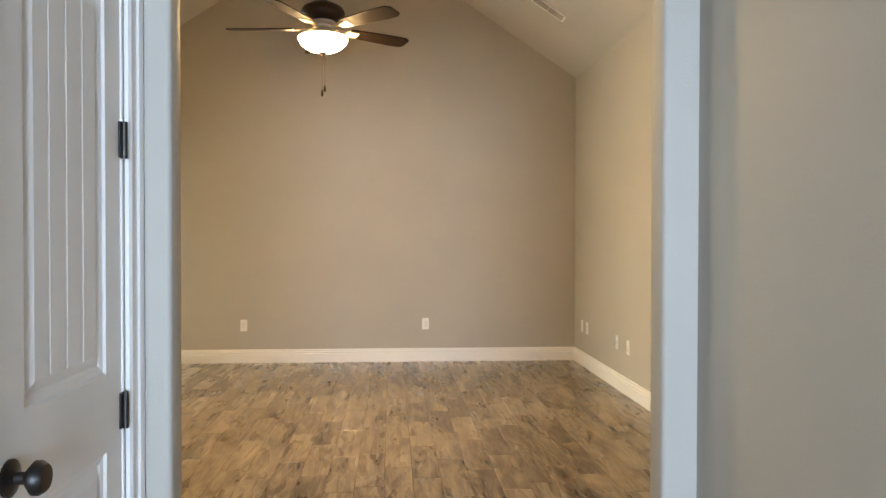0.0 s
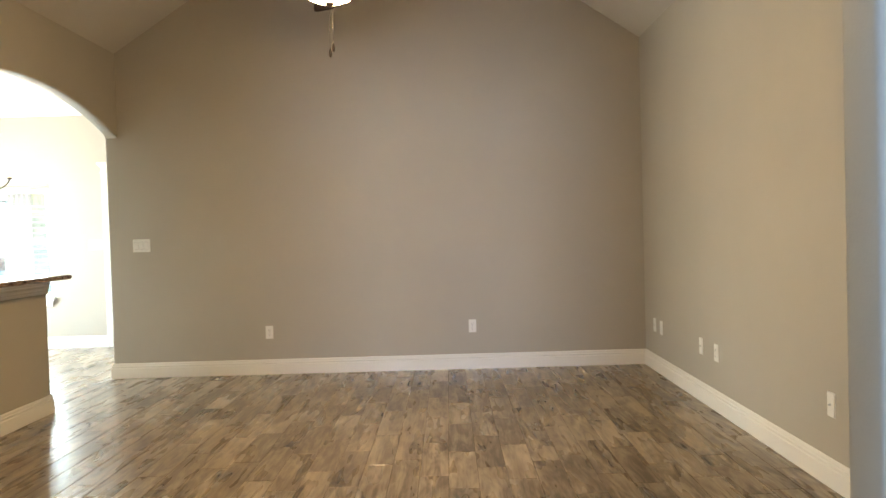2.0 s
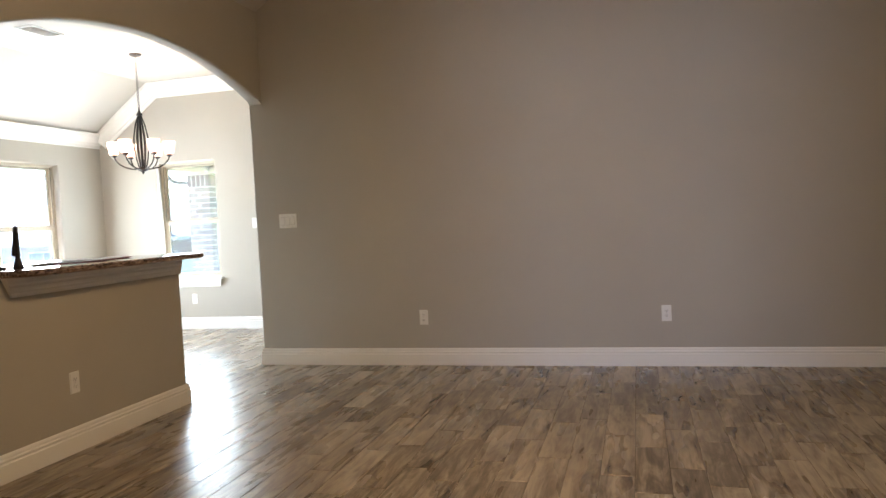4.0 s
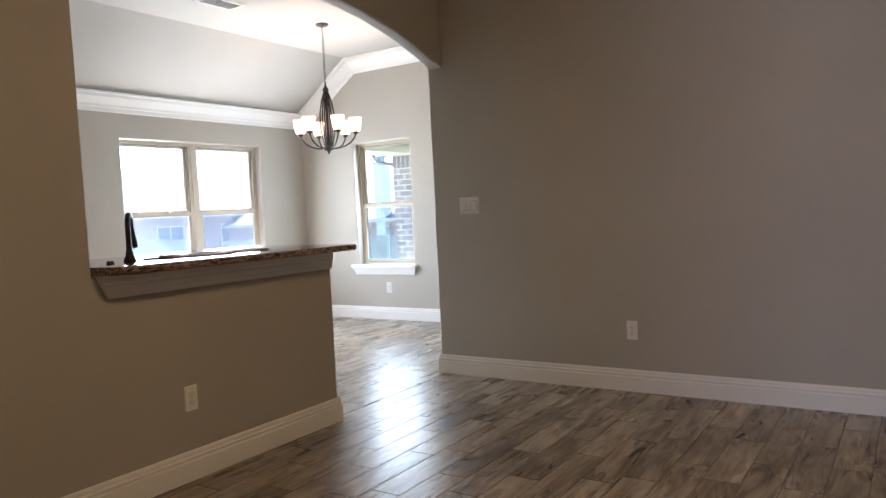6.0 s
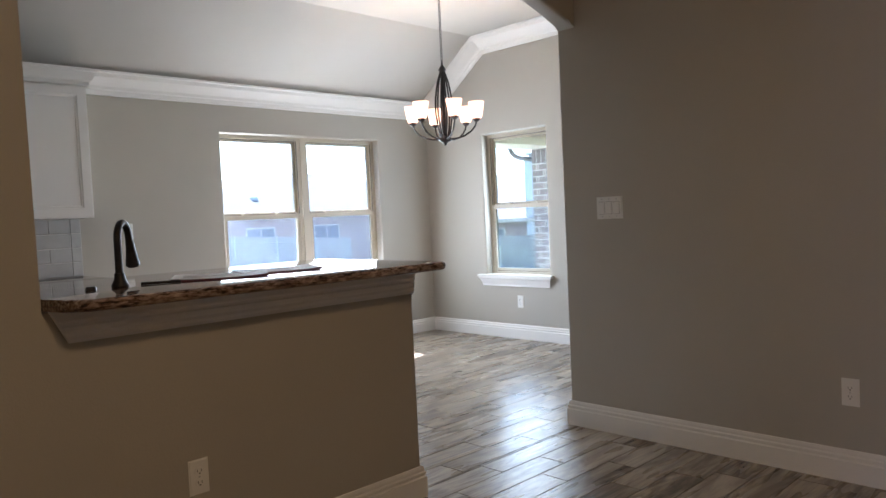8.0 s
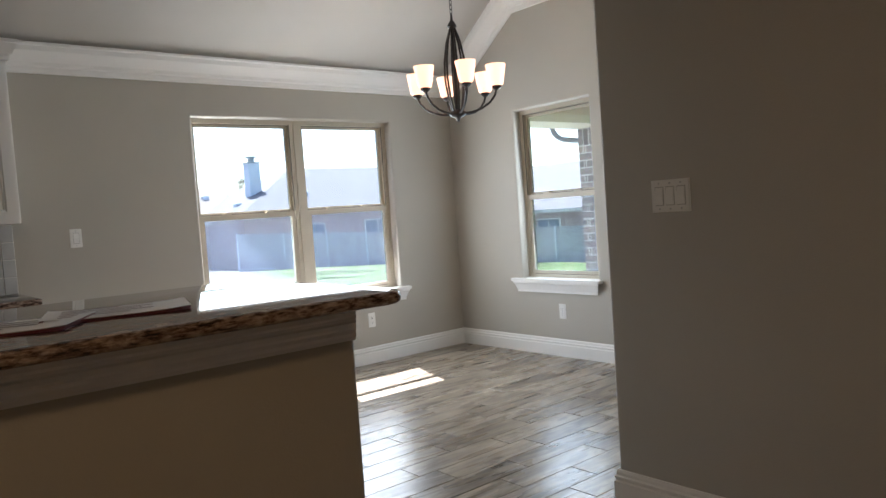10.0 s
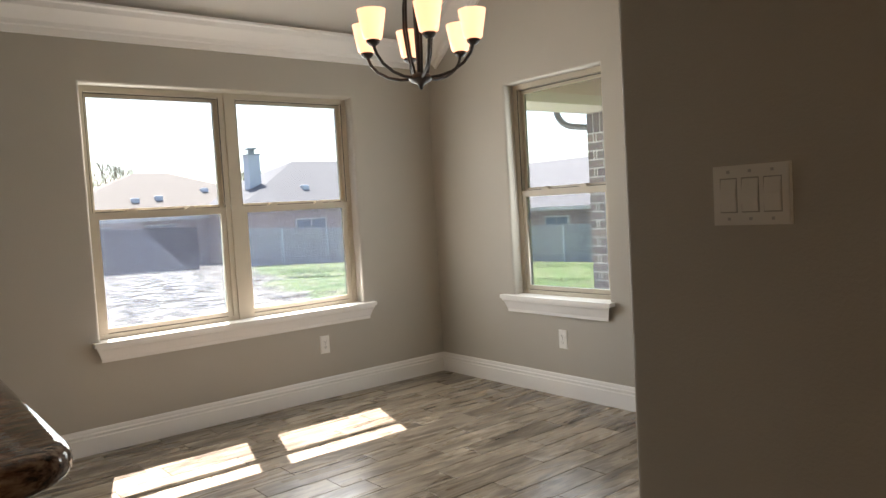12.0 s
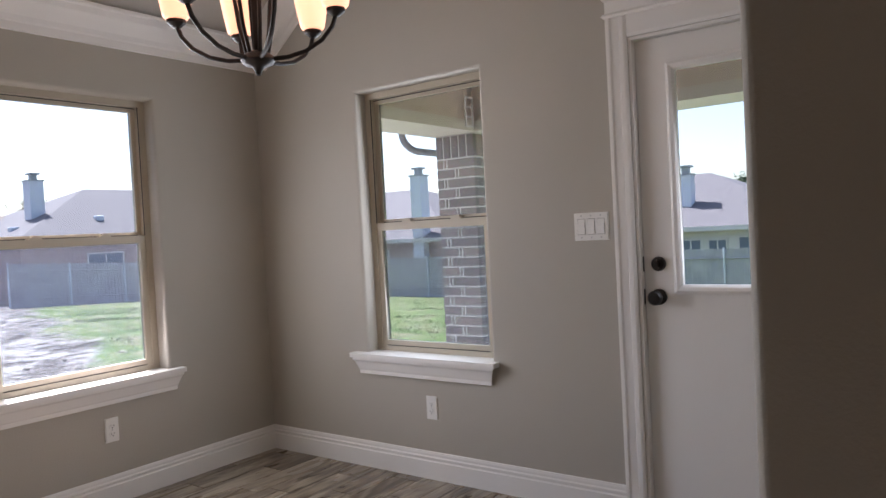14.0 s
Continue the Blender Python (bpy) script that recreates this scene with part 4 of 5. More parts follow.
vent("ceiling_vent", pose(-4.50, 7.80, FLAT, 0, 0, 90), 0.36, 0.20, "white louvred air vent in the dining ceiling")
slope_deg = math.degrees(math.atan2(RIDGE_Z - EAVES, RIGHT - RIDGE_X))
VX = 1.80
vent("ceiling_vent", pose(VX, 6.97, RIDGE_Z - (VX - RIDGE_X) * math.tan(radians(slope_deg)), 0, slope_deg, 0), 0.36, 0.16, "white louvred air vent in the vaulted ceiling")

# ---------------------------------------------------------------- bar counter and kitchen
TOPZ = 1.062
CX0, CX1, CY1 = -3.34, -2.385, 6.92


def rounded_outline(x0, x1, y0, y1, r, corners):
    """Plan outline; corners lists those (sx, sy) that are rounded."""
    pts = []
    for sx, sy, a0 in ((1, -1, -90), (1, 1, 0), (-1, 1, 90), (-1, -1, 180)):
        cx, cy = (x1 if sx > 0 else x0), (y1 if sy > 0 else y0)
        if (sx, sy) in corners:
            for k in range(9):
                a = radians(a0 + 90 * k / 8)
                pts.append((cx - sx * r + r * math.cos(a), cy - sy * r + r * math.sin(a)))
        else:
            pts.append((cx, cy))
    return pts


front = [q for q in rounded_outline(-2.70, CX1, JAMB_Y + 0.03, CY1, 0.07, {(1, -1), (1, 1)}) if q[0] > -2.699]
bm = bmesh.new()
prism(bm, [(CX0, JAMB_Y + 0.002), (-2.572, JAMB_Y + 0.002), *front, (CX0, CY1)], "z", TOPZ - 0.036, TOPZ)
bmesh.ops.recalc_face_normals(bm, faces=bm.faces[:])
rim = [e for e in bm.edges if abs(e.verts[0].co.z - e.verts[1].co.z) < 1e-4 and all((v.co.x > -2.574 and v.co.y > JAMB_Y + 0.01) or v.co.y > CY1 - 1e-3 for v in e.verts)]
bmesh.ops.bevel(bm, geom=rim, offset=0.0155, segments=4, profile=0.5, affect='EDGES')
bmesh.ops.triangulate(bm, faces=[f for f in bm.faces if len(f.verts) > 4])
tagged(part("countertop", bm, GRANITE, None, "", True), "speckled brown granite bar countertop with bullnose edge", "countertop")

# moulded support under the overhang, cut on the slant at the pillar and square at the free end
bm = bmesh.new()
APRON = [(0.0, TOPZ - 0.037), (0.036, TOPZ - 0.037), (0.036, TOPZ - 0.070), (0.030, TOPZ - 0.076), (0.024, TOPZ - 0.078), (0.024, TOPZ - 0.086), (0.028, TOPZ - 0.092), (0.024, TOPZ - 0.104), (0.016, TOPZ - 0.112), (0.016, TOPZ - 0.122), (0.011, TOPZ - 0.132), (0.011, TOPZ - 0.142), (0.0, TOPZ - 0.142)]
sweep(bm, [(LEFT, BAR_END + 0.002), (LEFT, 5.40)], APRON, lambda u, v, b: (u, v, b))
for v in [v for v in bm.verts if abs(v.co.y - BAR_END - 0.002) < 1e-4]:
    v.co.y -= (v.co.x - LEFT) * 0.45
for v in [v for v in bm.verts if abs(v.co.y - 5.40) < 1e-4]:
    v.co.y = 5.380 + (TOPZ - 0.037 - v.co.z) * 0.5
tagged(part("bar_corbel_moulding", bm, TRIM, None), "white crown moulding under the bar overhang", "trim", "", "structure")

cab = thing("base_cabinet", "white kitchen base cabinet behind the bar wall", "cabinet")
part("body", boxes((-3.29, -2.695, JAMB_Y + 0.01, BAR_END - 0.005, 0.10, TOPZ - 0.044), (-3.24, -2.695, JAMB_Y + 0.01, BAR_END - 0.01, 0.0, 0.10)), CABINET, cab)


def faucet(x, y, z, turn):
    f = thing("kitchen_faucet", "tall black gooseneck pull-down kitchen faucet", "faucet", "", (x, y, z))
    f.rotation_euler = (0, 0, turn)
    part("base", lathe(bmesh.new(), [(0, 0), (0.027, 0), (0.029, 0.006), (0.024, 0.018), (0.018, 0.03), (0.0165, 0.05), (0, 0.05)], 20), BRONZE, f, "", True)
    arc = [(0, 0, 0.03), (0, 0, 0.166)] + [(0.052 - 0.052 * math.cos(t), 0, 0.166 + 0.056 * math.sin(t)) for t in [math.pi * k / 12 for k in range(1, 12)]] + [(0.106, 0, 0.161), (0.112, 0, 0.136)]
    part("neck", tube(bmesh.new(), arc, 0.0125, 12), BRONZE, f, "", True)
    bm = lathe(bmesh.new(), [(0, 0.01), (0.014, 0.01), (0.015, -0.01), (0.019, -0.04), (0.023, -0.065), (0.024, -0.078), (0.019, -0.084), (0, -0.084)], 16)
    bm.transform(Matrix.Translation((0.112, 0, 0.146)) @ Matrix.Rotation(radians(-12), 4, 'Y'))
    part("spray_head", bm, BRONZE, f, "", True)
    return f


faucet(-2.745, 5.66, TOPZ, math.atan2(0.66, -0.75))
tagged(part("sink_hole_cap", lathe(bmesh.new(), [(0, 0.012), (0.014, 0.012), (0.018, 0.006), (0.018, 0), (0, 0)], 16, (-2.755, 5.567, TOPZ)), BRONZE, None, "", True), "small black cap on the granite bar", "sink cap")


def leaflet(name, label, at, w, h, cover):
    b = thing(name, label, "leaflet", "papers on the bar")
    b.matrix_basis = at
    rows = []
    for k in range(3):
        bm = bmesh.new()
        n = 8
        rowl = []
        for i in range(n + 1):
            u = -w / 2 + w * i / n
            lift = 0.0015 + 0.003 * k + 0.006 * (abs(u) / (w / 2)) ** 3 * (0.4 + 0.3 * k)
            rowl.append([bm.verts.new((u, -h / 2 + 0.004 * k, lift)), bm.verts.new((u, h / 2 - 0.002 * k, lift)), bm.verts.new((u, h / 2 - 0.002 * k, lift - 0.0012)), bm.verts.new((u, -h / 2 + 0.004 * k, lift - 0.0012))])
        for p, q in zip(rowl, rowl[1:]):
            for i in range(4):
                j = (i + 1) % 4
                bm.faces.new((p[i], p[j], q[j], q[i]))
        bm.faces.new(rowl[0])
        bm.faces.new(rowl[-1][::-1])
        part("sheet", bm, cover if k < 2 else PAPER, b)
    bars = boxes(*[(-w * 0.42, -w * 0.42 + w * 0.84 * f, h * (0.30 - 0.15 * i), h * (0.36 - 0.15 * i), 0.0102, 0.0106) for i, f in enumerate((0.5, 0.8, 0.7, 0.8, 0.6))])
    part("print_bars", bars, PRINT, b)
    return b


leaflet("leaflet", "maroon-edged folded leaflet lying on granite", pose(-2.74, 6.03, TOPZ + 0.001, 0, 0, 62), 0.34, 0.25, MAROON)
leaflet("leaflet", "white printed leaflet with maroon backing lying on granite", pose(-2.77, 6.29, TOPZ + 0.001, 0, 0, 74), 0.33, 0.235, MAROON)
pen = thing("pen", "slim dark pen lying on the granite bar", "pen", "", (-2.72, 5.79, TOPZ + 0.0055))
part("barrel", tube(bmesh.new(), [(-0.035, -0.055, 0), (0.022, 0.035, 0)], 0.005, 8), BRONZE, pen, "", True)
part("cap", tube(bmesh.new(), [(0.020, 0.032, 0), (0.036, 0.057, 0)], 0.0056, 8), BRONZE, pen, "", True)


def shaker_door(parent, x, y0, y1, z0, z1):
    """A framed door front facing +x at x, with a sunk panel and a bead round it."""
    w = 0.062
    bm = holed_wall("x", x, x + 0.019, y0, y1, z0, z1, [(y0 + w, y1 - w, z0 + w, z1 - w)])
    round_edges(bm, on_hole("x", x + 0.019, [(y0 + w, y1 - w, z0 + w, z1 - w)]), 0.006, 2)
    d = part("door", bm, CABINET, parent)
    bm = bmesh.new()
    rings = []
    for i, h in ((0.0, 0.012), (0.010, 0.012), (0.014, 0.006)):
        rings.append([bm.verts.new((x + h, y, z)) for y, z in ((y0 + w + i, z0 + w + i), (y1 - w - i, z0 + w + i), (y1 - w - i, z1 - w - i), (y0 + w + i, z1 - w - i))])
    for a, b in zip(rings, rings[1:]):
        for k in range(4):
            bm.faces.new((a[k], a[(k + 1) % 4], b[(k + 1) % 4], b[k]))
    bm.faces.new(rings[-1])
    part("panel", bm, CABINET, d)


def wall_cabinet(y0, y1):
    cab = thing("wall_cabinet", "white framed-panel upper kitchen cabinet with crown", "cabinet", "upper cabinets")
    part("body", boxes((WEST, -5.715, y0, y1, 1.365, 2.33)), CABINET, cab)
    shaker_door(cab, -5.715, y0 + 0.006, y1 - 0.012, 1.375, 2.30)
    return cab


wall_cabinet(6.01, 6.605)
wall_cabinet(5.40, 6.008)
bm = bmesh.new()
CAB_CROWN = [(0.0, 2.31), (0.012, 2.31), (0.016, 2.335), (0.03, 2.345), (0.055, 2.40), (0.062, 2.405), (0.062, 2.425), (0.0, 2.425)]
sweep(bm, [(WEST, 6.606), (-5.70, 6.606), (-5.70, 5.40)], [(a, b) for a, b in CAB_CROWN], lambda u, v, b: (u, v, b))
tagged(part("cabinet_crown", bm, CABINET, None), "white crown moulding on the upper cabinets", "trim", "", "structure")
base = thing("base_cabinet", "white kitchen base cabinet along the outer wall", "cabinet")
part("body", boxes((WEST, -5.44, 4.6, 6.59, 0.10, 0.892), (WEST, -5.50, 4.6, 6.58, 0.0, 0.10)), CABINET, base)
for k in range(4):
    shaker_door(base, -5.44, 4.62 + k * 0.49, 5.09 + k * 0.49, 0.13, 0.87)
bm = soft_box(WEST, -5.395, 4.6, 6.615, 0.893, 0.932, 0.012, 3)
tagged(part("kitchen_countertop", bm, GRANITE, None, "", True), "speckled granite kitchen countertop along the outer wall", "countertop")
splash = tagged(part("trim_backsplash", boxes((WEST, WEST + 0.004, 4.6, 6.605, 0.932, 1.364)), MORTAR, None), "grey glazed tile backsplash between counter and cabinets", "backsplash", "", "structure")
tile = finish(soft_box(WEST + 0.004, WEST + 0.012, 0.0015, 0.2985, 0.0015, 0.1065, 0.002, 1))
half = finish(soft_box(WEST + 0.004, WEST + 0.012, 0.0015, 0.1485, 0.0015, 0.1065, 0.002, 1))
edge = finish(soft_box(WEST + 0.004, WEST + 0.012, 0.0015, 0.0735, 0.0015, 0.1065, 0.002, 1))
for r in range(4):
    part("tile", edge, SPLASH, splash).location = (0, 6.53, 0.932 + r * 0.108)
    if r % 2:
        part("tile", half, SPLASH, splash).location = (0, 6.38, 0.932 + r * 0.108)
    for c in range(3):
        y = 6.23 - c * 0.3 - (0.15 if r % 2 else 0)
        part("tile", tile, SPLASH, splash).location = (0, y, 0.932 + r * 0.108)

# ---------------------------------------------------------------- outdoors


def clamp(v, a, b):
    return max(a, min(b, v))


def ground_z(x, y):
    return -0.16 - math.hypot(0.022 * clamp(-x - 8, 0, 30), 0.07 * clamp(y - 12.8, 0, 19.5))


xs = [-900, -300, -120, -80, -60] + [-50 + 1.25 * k for k in range(45)] + [8, 20, 60, 200, 900]
ys = [-900, -300, -100, -40, -20] + [-10 + 1.25 * k for k in range(44)] + [50, 70, 110, 300, 900]
verts = [(x, y, ground_z(x, y) + (0.05 * noise.noise(Vector((x * 0.6, y * 0.6, 0))) if -50 < x < -8 else 0)) for y in ys for x in xs]
nx = len(xs)
faces = [(j * nx + i, j * nx + i + 1, (j + 1) * nx + i + 1, (j + 1) * nx + i) for j in range(len(ys) - 1) for i in range(nx - 1)]
me = bpy.data.meshes.new("ground")
me.from_pydata(verts, [], faces)
for f in me.polygons:
    f.use_smooth = True
me.materials.append(YARD)
tagged(new("ground", me), "bare sandy yard with patchy new grass", "ground", "", "structure")

# grass blades on the yard by the patio and clods on the bare part
rng = random.Random(5)
gv, gf = [], []
for _ in range(26000):
    x, y = rng.uniform(-27, -7), rng.uniform(13.5, 30)
    if y + 0.41 * x < 7.9 or max(-11.0 - x, y - 12.8) < 1.2 or noise.noise(Vector((x * 0.35, y * 0.35, 3))) < -0.05:
        continue
    z, a, h = ground_z(x, y) - 0.02, rng.uniform(0, 6.3), rng.uniform(0.03, 0.08)
    dx, dy = 0.012 * math.cos(a), 0.012 * math.sin(a)
    k = len(gv)
    gv += [(x - dx, y - dy, z), (x + dx, y + dy, z), (x + rng.uniform(-0.05, 0.05), y + rng.uniform(-0.05, 0.05), z + h)]
    gf.append((k, k + 1, k + 2))
me = bpy.data.meshes.new("grass")
me.from_pydata(gv, [], gf)
GRASS = two_tone("spring_grass", (0.10, 0.16, 0.04), (0.17, 0.215, 0.07), 1.2, 0.8)
me.materials.append(GRASS)
tagged(new("grass", me), "thin green spring grass in tufts", "grass", "", "stuff")
bm = bmesh.new()
for _ in range(260):
    x, y = rng.uniform(-28, -7.5), rng.uniform(1, 17)
    r = rng.uniform(0.02, 0.07)
    z = ground_z(x, y)
    lathe(bm, [(0, -0.02), (r, 0), (r * 0.7, r * 0.3), (0, r * 0.42)], 5, (x, y, z))
CLOD = two_tone("dirt_clods", (0.24, 0.19, 0.14), (0.46, 0.40, 0.32), 4, 0.95)
tagged(part("soil_clods", bm, CLOD), "scattered clods of dry soil", "soil", "", "stuff")

# covered patio
structure("patio", boxes((-6.3, 2.7, NORTH + 0.2, 12.75, -0.4, -0.08)), CONCRETE, "plain concrete patio slab")
bm = boxes((-6.13, -5.73, NORTH + 0.2, 12.60, 2.155, 2.46), (-5.73, 2.7, 12.21, 12.60, 2.155, 2.46))
structure("patio_beam", bm, EAVE_PAINT, "tan painted patio beam on the brick column")
bm = boxes((-6.15, -5.71, NORTH + 0.2, 12.62, 2.07, 2.155), (-5.71, 2.7, 12.19, 12.62, 2.07, 2.155))
structure("patio_beam_trim", bm, painted("cream_fascia_trim", (0.76, 0.70, 0.60), 0.5, 0.05, 40), "cream trim board under the patio beam")
structure("patio_ceiling", boxes((-6.13, 2.7, NORTH + 0.2, 12.60, 2.46, 2.52)), EAVE_PAINT, "tan painted patio ceiling")
col = thing("brick_column", "grey-brown brick patio column with pale mortar joints", "column")
KX0, KX1, KY0, KY1, KZ0, KZ1 = -6.118, -5.742, 12.212, 12.588, -0.08, 2.07
part("mortar_core", boxes((KX0 + 0.006, KX1 - 0.006, KY0 + 0.006, KY1 - 0.006, KZ0, KZ1)), MORTAR, col)
made = {}


def brick(w, h, face):
    """One brick on a face; face 0 looks along -y, face 1 along +x, 2 along -x."""
    key = (round(w, 3), round(h, 3), face)
    if key not in made:
        made[key] = finish(soft_box(0, w, 0, 0.05, 0, h, 0.004, 1) if face == 0 else soft_box(-0.05, 0, 0, w, 0, h, 0.004, 1) if face == 1 else soft_box(0, 0.05, 0, w, 0, h, 0.004, 1))
    return made[key]


courses = 24
pitch = 0.0815
for c in range(courses):
    z = KZ0 + 0.006 + c * pitch
    row = [0.175, 0.018, 0.155] if c % 2 == 0 else [0.062, 0.018, 0.268]
    for face in (0, 1, 2):
        u = 0.0
        for w in row:
            jit = rng.uniform(-0.0015, 0.0015)
            ob = part("brick", brick(w, 0.067, face), BRICK, col)
            ob.location = (KX0 + u, KY0 + jit, z) if face == 0 else (KX1 + jit, KY0 + 0.053 + (u * 0.85), z) if face == 1 else (KX0 + jit, KY0 + 0.053 + u * 0.85, z)
            u += w + 0.014
zs = KZ0 + 0.006 + courses * pitch
for face in (0, 1):
    for k in range(5):
        ob = part("brick", brick(0.066, KZ1 - zs - 0.01, face), BRICK, col)
        ob.location = (KX0 + k * 0.0775, KY0, zs) if face == 0 else (KX1, KY0 + 0.053 + k * 0.066, zs)

bracket = thing("hanging_bracket", "white perforated strap hung on the patio beam", "bracket", "", (-5.702, 12.115, 2.09))
part("rail", soft_box(-0.006, 0.006, -0.056, -0.040, 0, 0.25, 0.002, 1), TRIM, bracket)
part("rail", soft_box(-0.006, 0.006, 0.040, 0.056, 0, 0.25, 0.002, 1), TRIM, bracket)
for k in range(4):
    part("rung", soft_box(-0.005, 0.005, -0.040, 0.040, 0.002 + 0.076 * k, 0.020 + 0.076 * k, 0.002, 1), TRIM, bracket)

ds = thing("downspout", "grey metal downspout elbow beside the brick column", "downspout")
path = [(-6.42, 12.14, 2.34), (-6.42, 12.14, 2.14)] + [(-6.42 + 0.12 * (1 - math.cos(t)), 12.14 + 0.12 * (1 - math.cos(t)), 2.14 - 0.17 * math.sin(t)) for t in [math.pi / 2 * k / 8 for k in range(1, 9)]]
path += [(-6.20, 12.36, 1.95), (-6.165, 12.40, 1.90), (-6.165, 12.40, 0.0)]
part("pipe", tube(bmesh.new(), path, 0.03, 12), GUTTER, ds, "", True)
part("strap", boxes((-6.21, -6.118, 12.36, 12.44, 1.2, 1.23)), GUTTER, ds)

# own roof: soffit, fascia, gutter, shingled planes
roof = thing("house_roof", "shingled hip roof with tan soffit over the rooms", "roof")
EX0, EX1, EY0, EY1, EZ = -6.78, 3.4, -3.7, 13.05, 2.60
part("soffit", boxes((EX0, -6.24, EY0, EY1, 2.50, 2.53), (EX0, EX1, 12.65, EY1, 2.53, 2.56)), EAVE_PAINT, roof)
part("fascia", boxes((EX0 - 0.02, EX0, EY0, EY1, 2.47, 2.64), (EX0, EX1, EY1, EY1 + 0.02, 2.47, 2.64), (EX1, EX1 + 0.02, EY0, EY1, 2.47, 2.64), (EX0, EX1, EY0 - 0.02, EY0, 2.47, 2.64)), EAVE_PAINT, roof)


def hip(x0, x1, y0, y1, z, slope, along):
    """A closed hip roof on a rectangle; along: the ridge's axis."""
    bm = bmesh.new()
    a, b, c, d = [bm.verts.new(p) for p in ((x0, y0, z), (x1, y0, z), (x1, y1, z), (x0, y1, z))]
    if along == "y":
        h = (x1 - x0) / 2
        e, f = bm.verts.new(((x0 + x1) / 2, y0 + h, z + slope * h)), bm.verts.new(((x0 + x1) / 2, y1 - h, z + slope * h))
        for q in ((a, b, e), (b, c, f, e), (c, d, f), (d, a, e, f)):
            bm.faces.new(q)
    else:
        h = (y1 - y0) / 2
        e, f = bm.verts.new((x0 + h, (y0 + y1) / 2, z + slope * h)), bm.verts.new((x1 - h, (y0 + y1) / 2, z + slope * h))
        for q in ((a, b, f, e), (b, c, f), (c, d, e, f), (d, a, e)):
            bm.faces.new(q)
    bm.faces.new((d, c, b, a))
    return bm


bm = hip(EX0, EX1, EY0, EY1, EZ, 0.78, "y")
bm.faces.ensure_lookup_table()
bmesh.ops.delete(bm, geom=[bm.faces[-1]], context='FACES')
part("shingles", bm, ROOF_GREY, roof)


# fences
def fence(name, label, p0, p1, height, mat, near_side):
    fn = thing(name, label, "fence", "yard fences")
    p0, p1 = Vector(p0), Vector(p1)
    run = p1 - p0
    length, d = run.length, run.normalized()
    nrm = Vector((-d.y, d.x)) * near_side
    step = 2.4
    r2 = random.Random(len(label))
    for i in range(int(length / step)):
        a = p0 + d * step * i
        bm = bmesh.new()
        for k in range(16):
            q = a + d * (k * 0.15 + 0.004)
            e = q + d * 0.142
            g = ground_z(q.x, q.y)
            t = nrm * (0.012 + r2.uniform(0, 0.008))
            top = g + height + r2.uniform(-0.02, 0.02)
            vs = [bm.verts.new((v.x, v.y, z)) for v, z in ((q, g), (e, g), (e, top), (q, top))]
            ws = [bm.verts.new((v.x + t.x, v.y + t.y, z)) for v, z in ((q, g), (e, g), (e, top), (q, top))]
            bm.faces.new(vs)
            bm.faces.new(ws[::-1])
            for m in range(4):
                bm.faces.new((vs[m], vs[(m + 1) % 4], ws[(m + 1) % 4], ws[m]))
        part("panel", bm, mat, fn)
        if near_side:
            g = ground_z(a.x, a.y)
            c = a - nrm * -0.06
            part("post", lathe(bmesh.new(), [(0, g + height + 0.05), (0.03, g + height + 0.05), (0.03, g)], 8, (c.x, c.y, 0)), CHIMNEY, fn)
            for h in (0.35, height - 0.3):
                b2 = a + d * step
                part("rail", tube(bmesh.new(), [(a.x + nrm.x * 0.04, a.y + nrm.y * 0.04, ground_z(a.x, a.y) + h), (b2.x + nrm.x * 0.04, b2.y + nrm.y * 0.04, ground_z(b2.x, b2.y) + h)], 0.025, 6), mat, fn)
    return fn


fence("fence", "tall brown stained board fence", (-33, -8), (-33, 20.0), 1.85, FENCE_BROWN, 0)
fence("fence", "weathered grey board fence with steel posts", (-33, 20.0), (-33, 31.4), 1.75, FENCE, -1)
fence("fence", "weathered grey board fence across the yard's end", (-33, 31.4), (12, 31.4), 1.68, FENCE, -1)


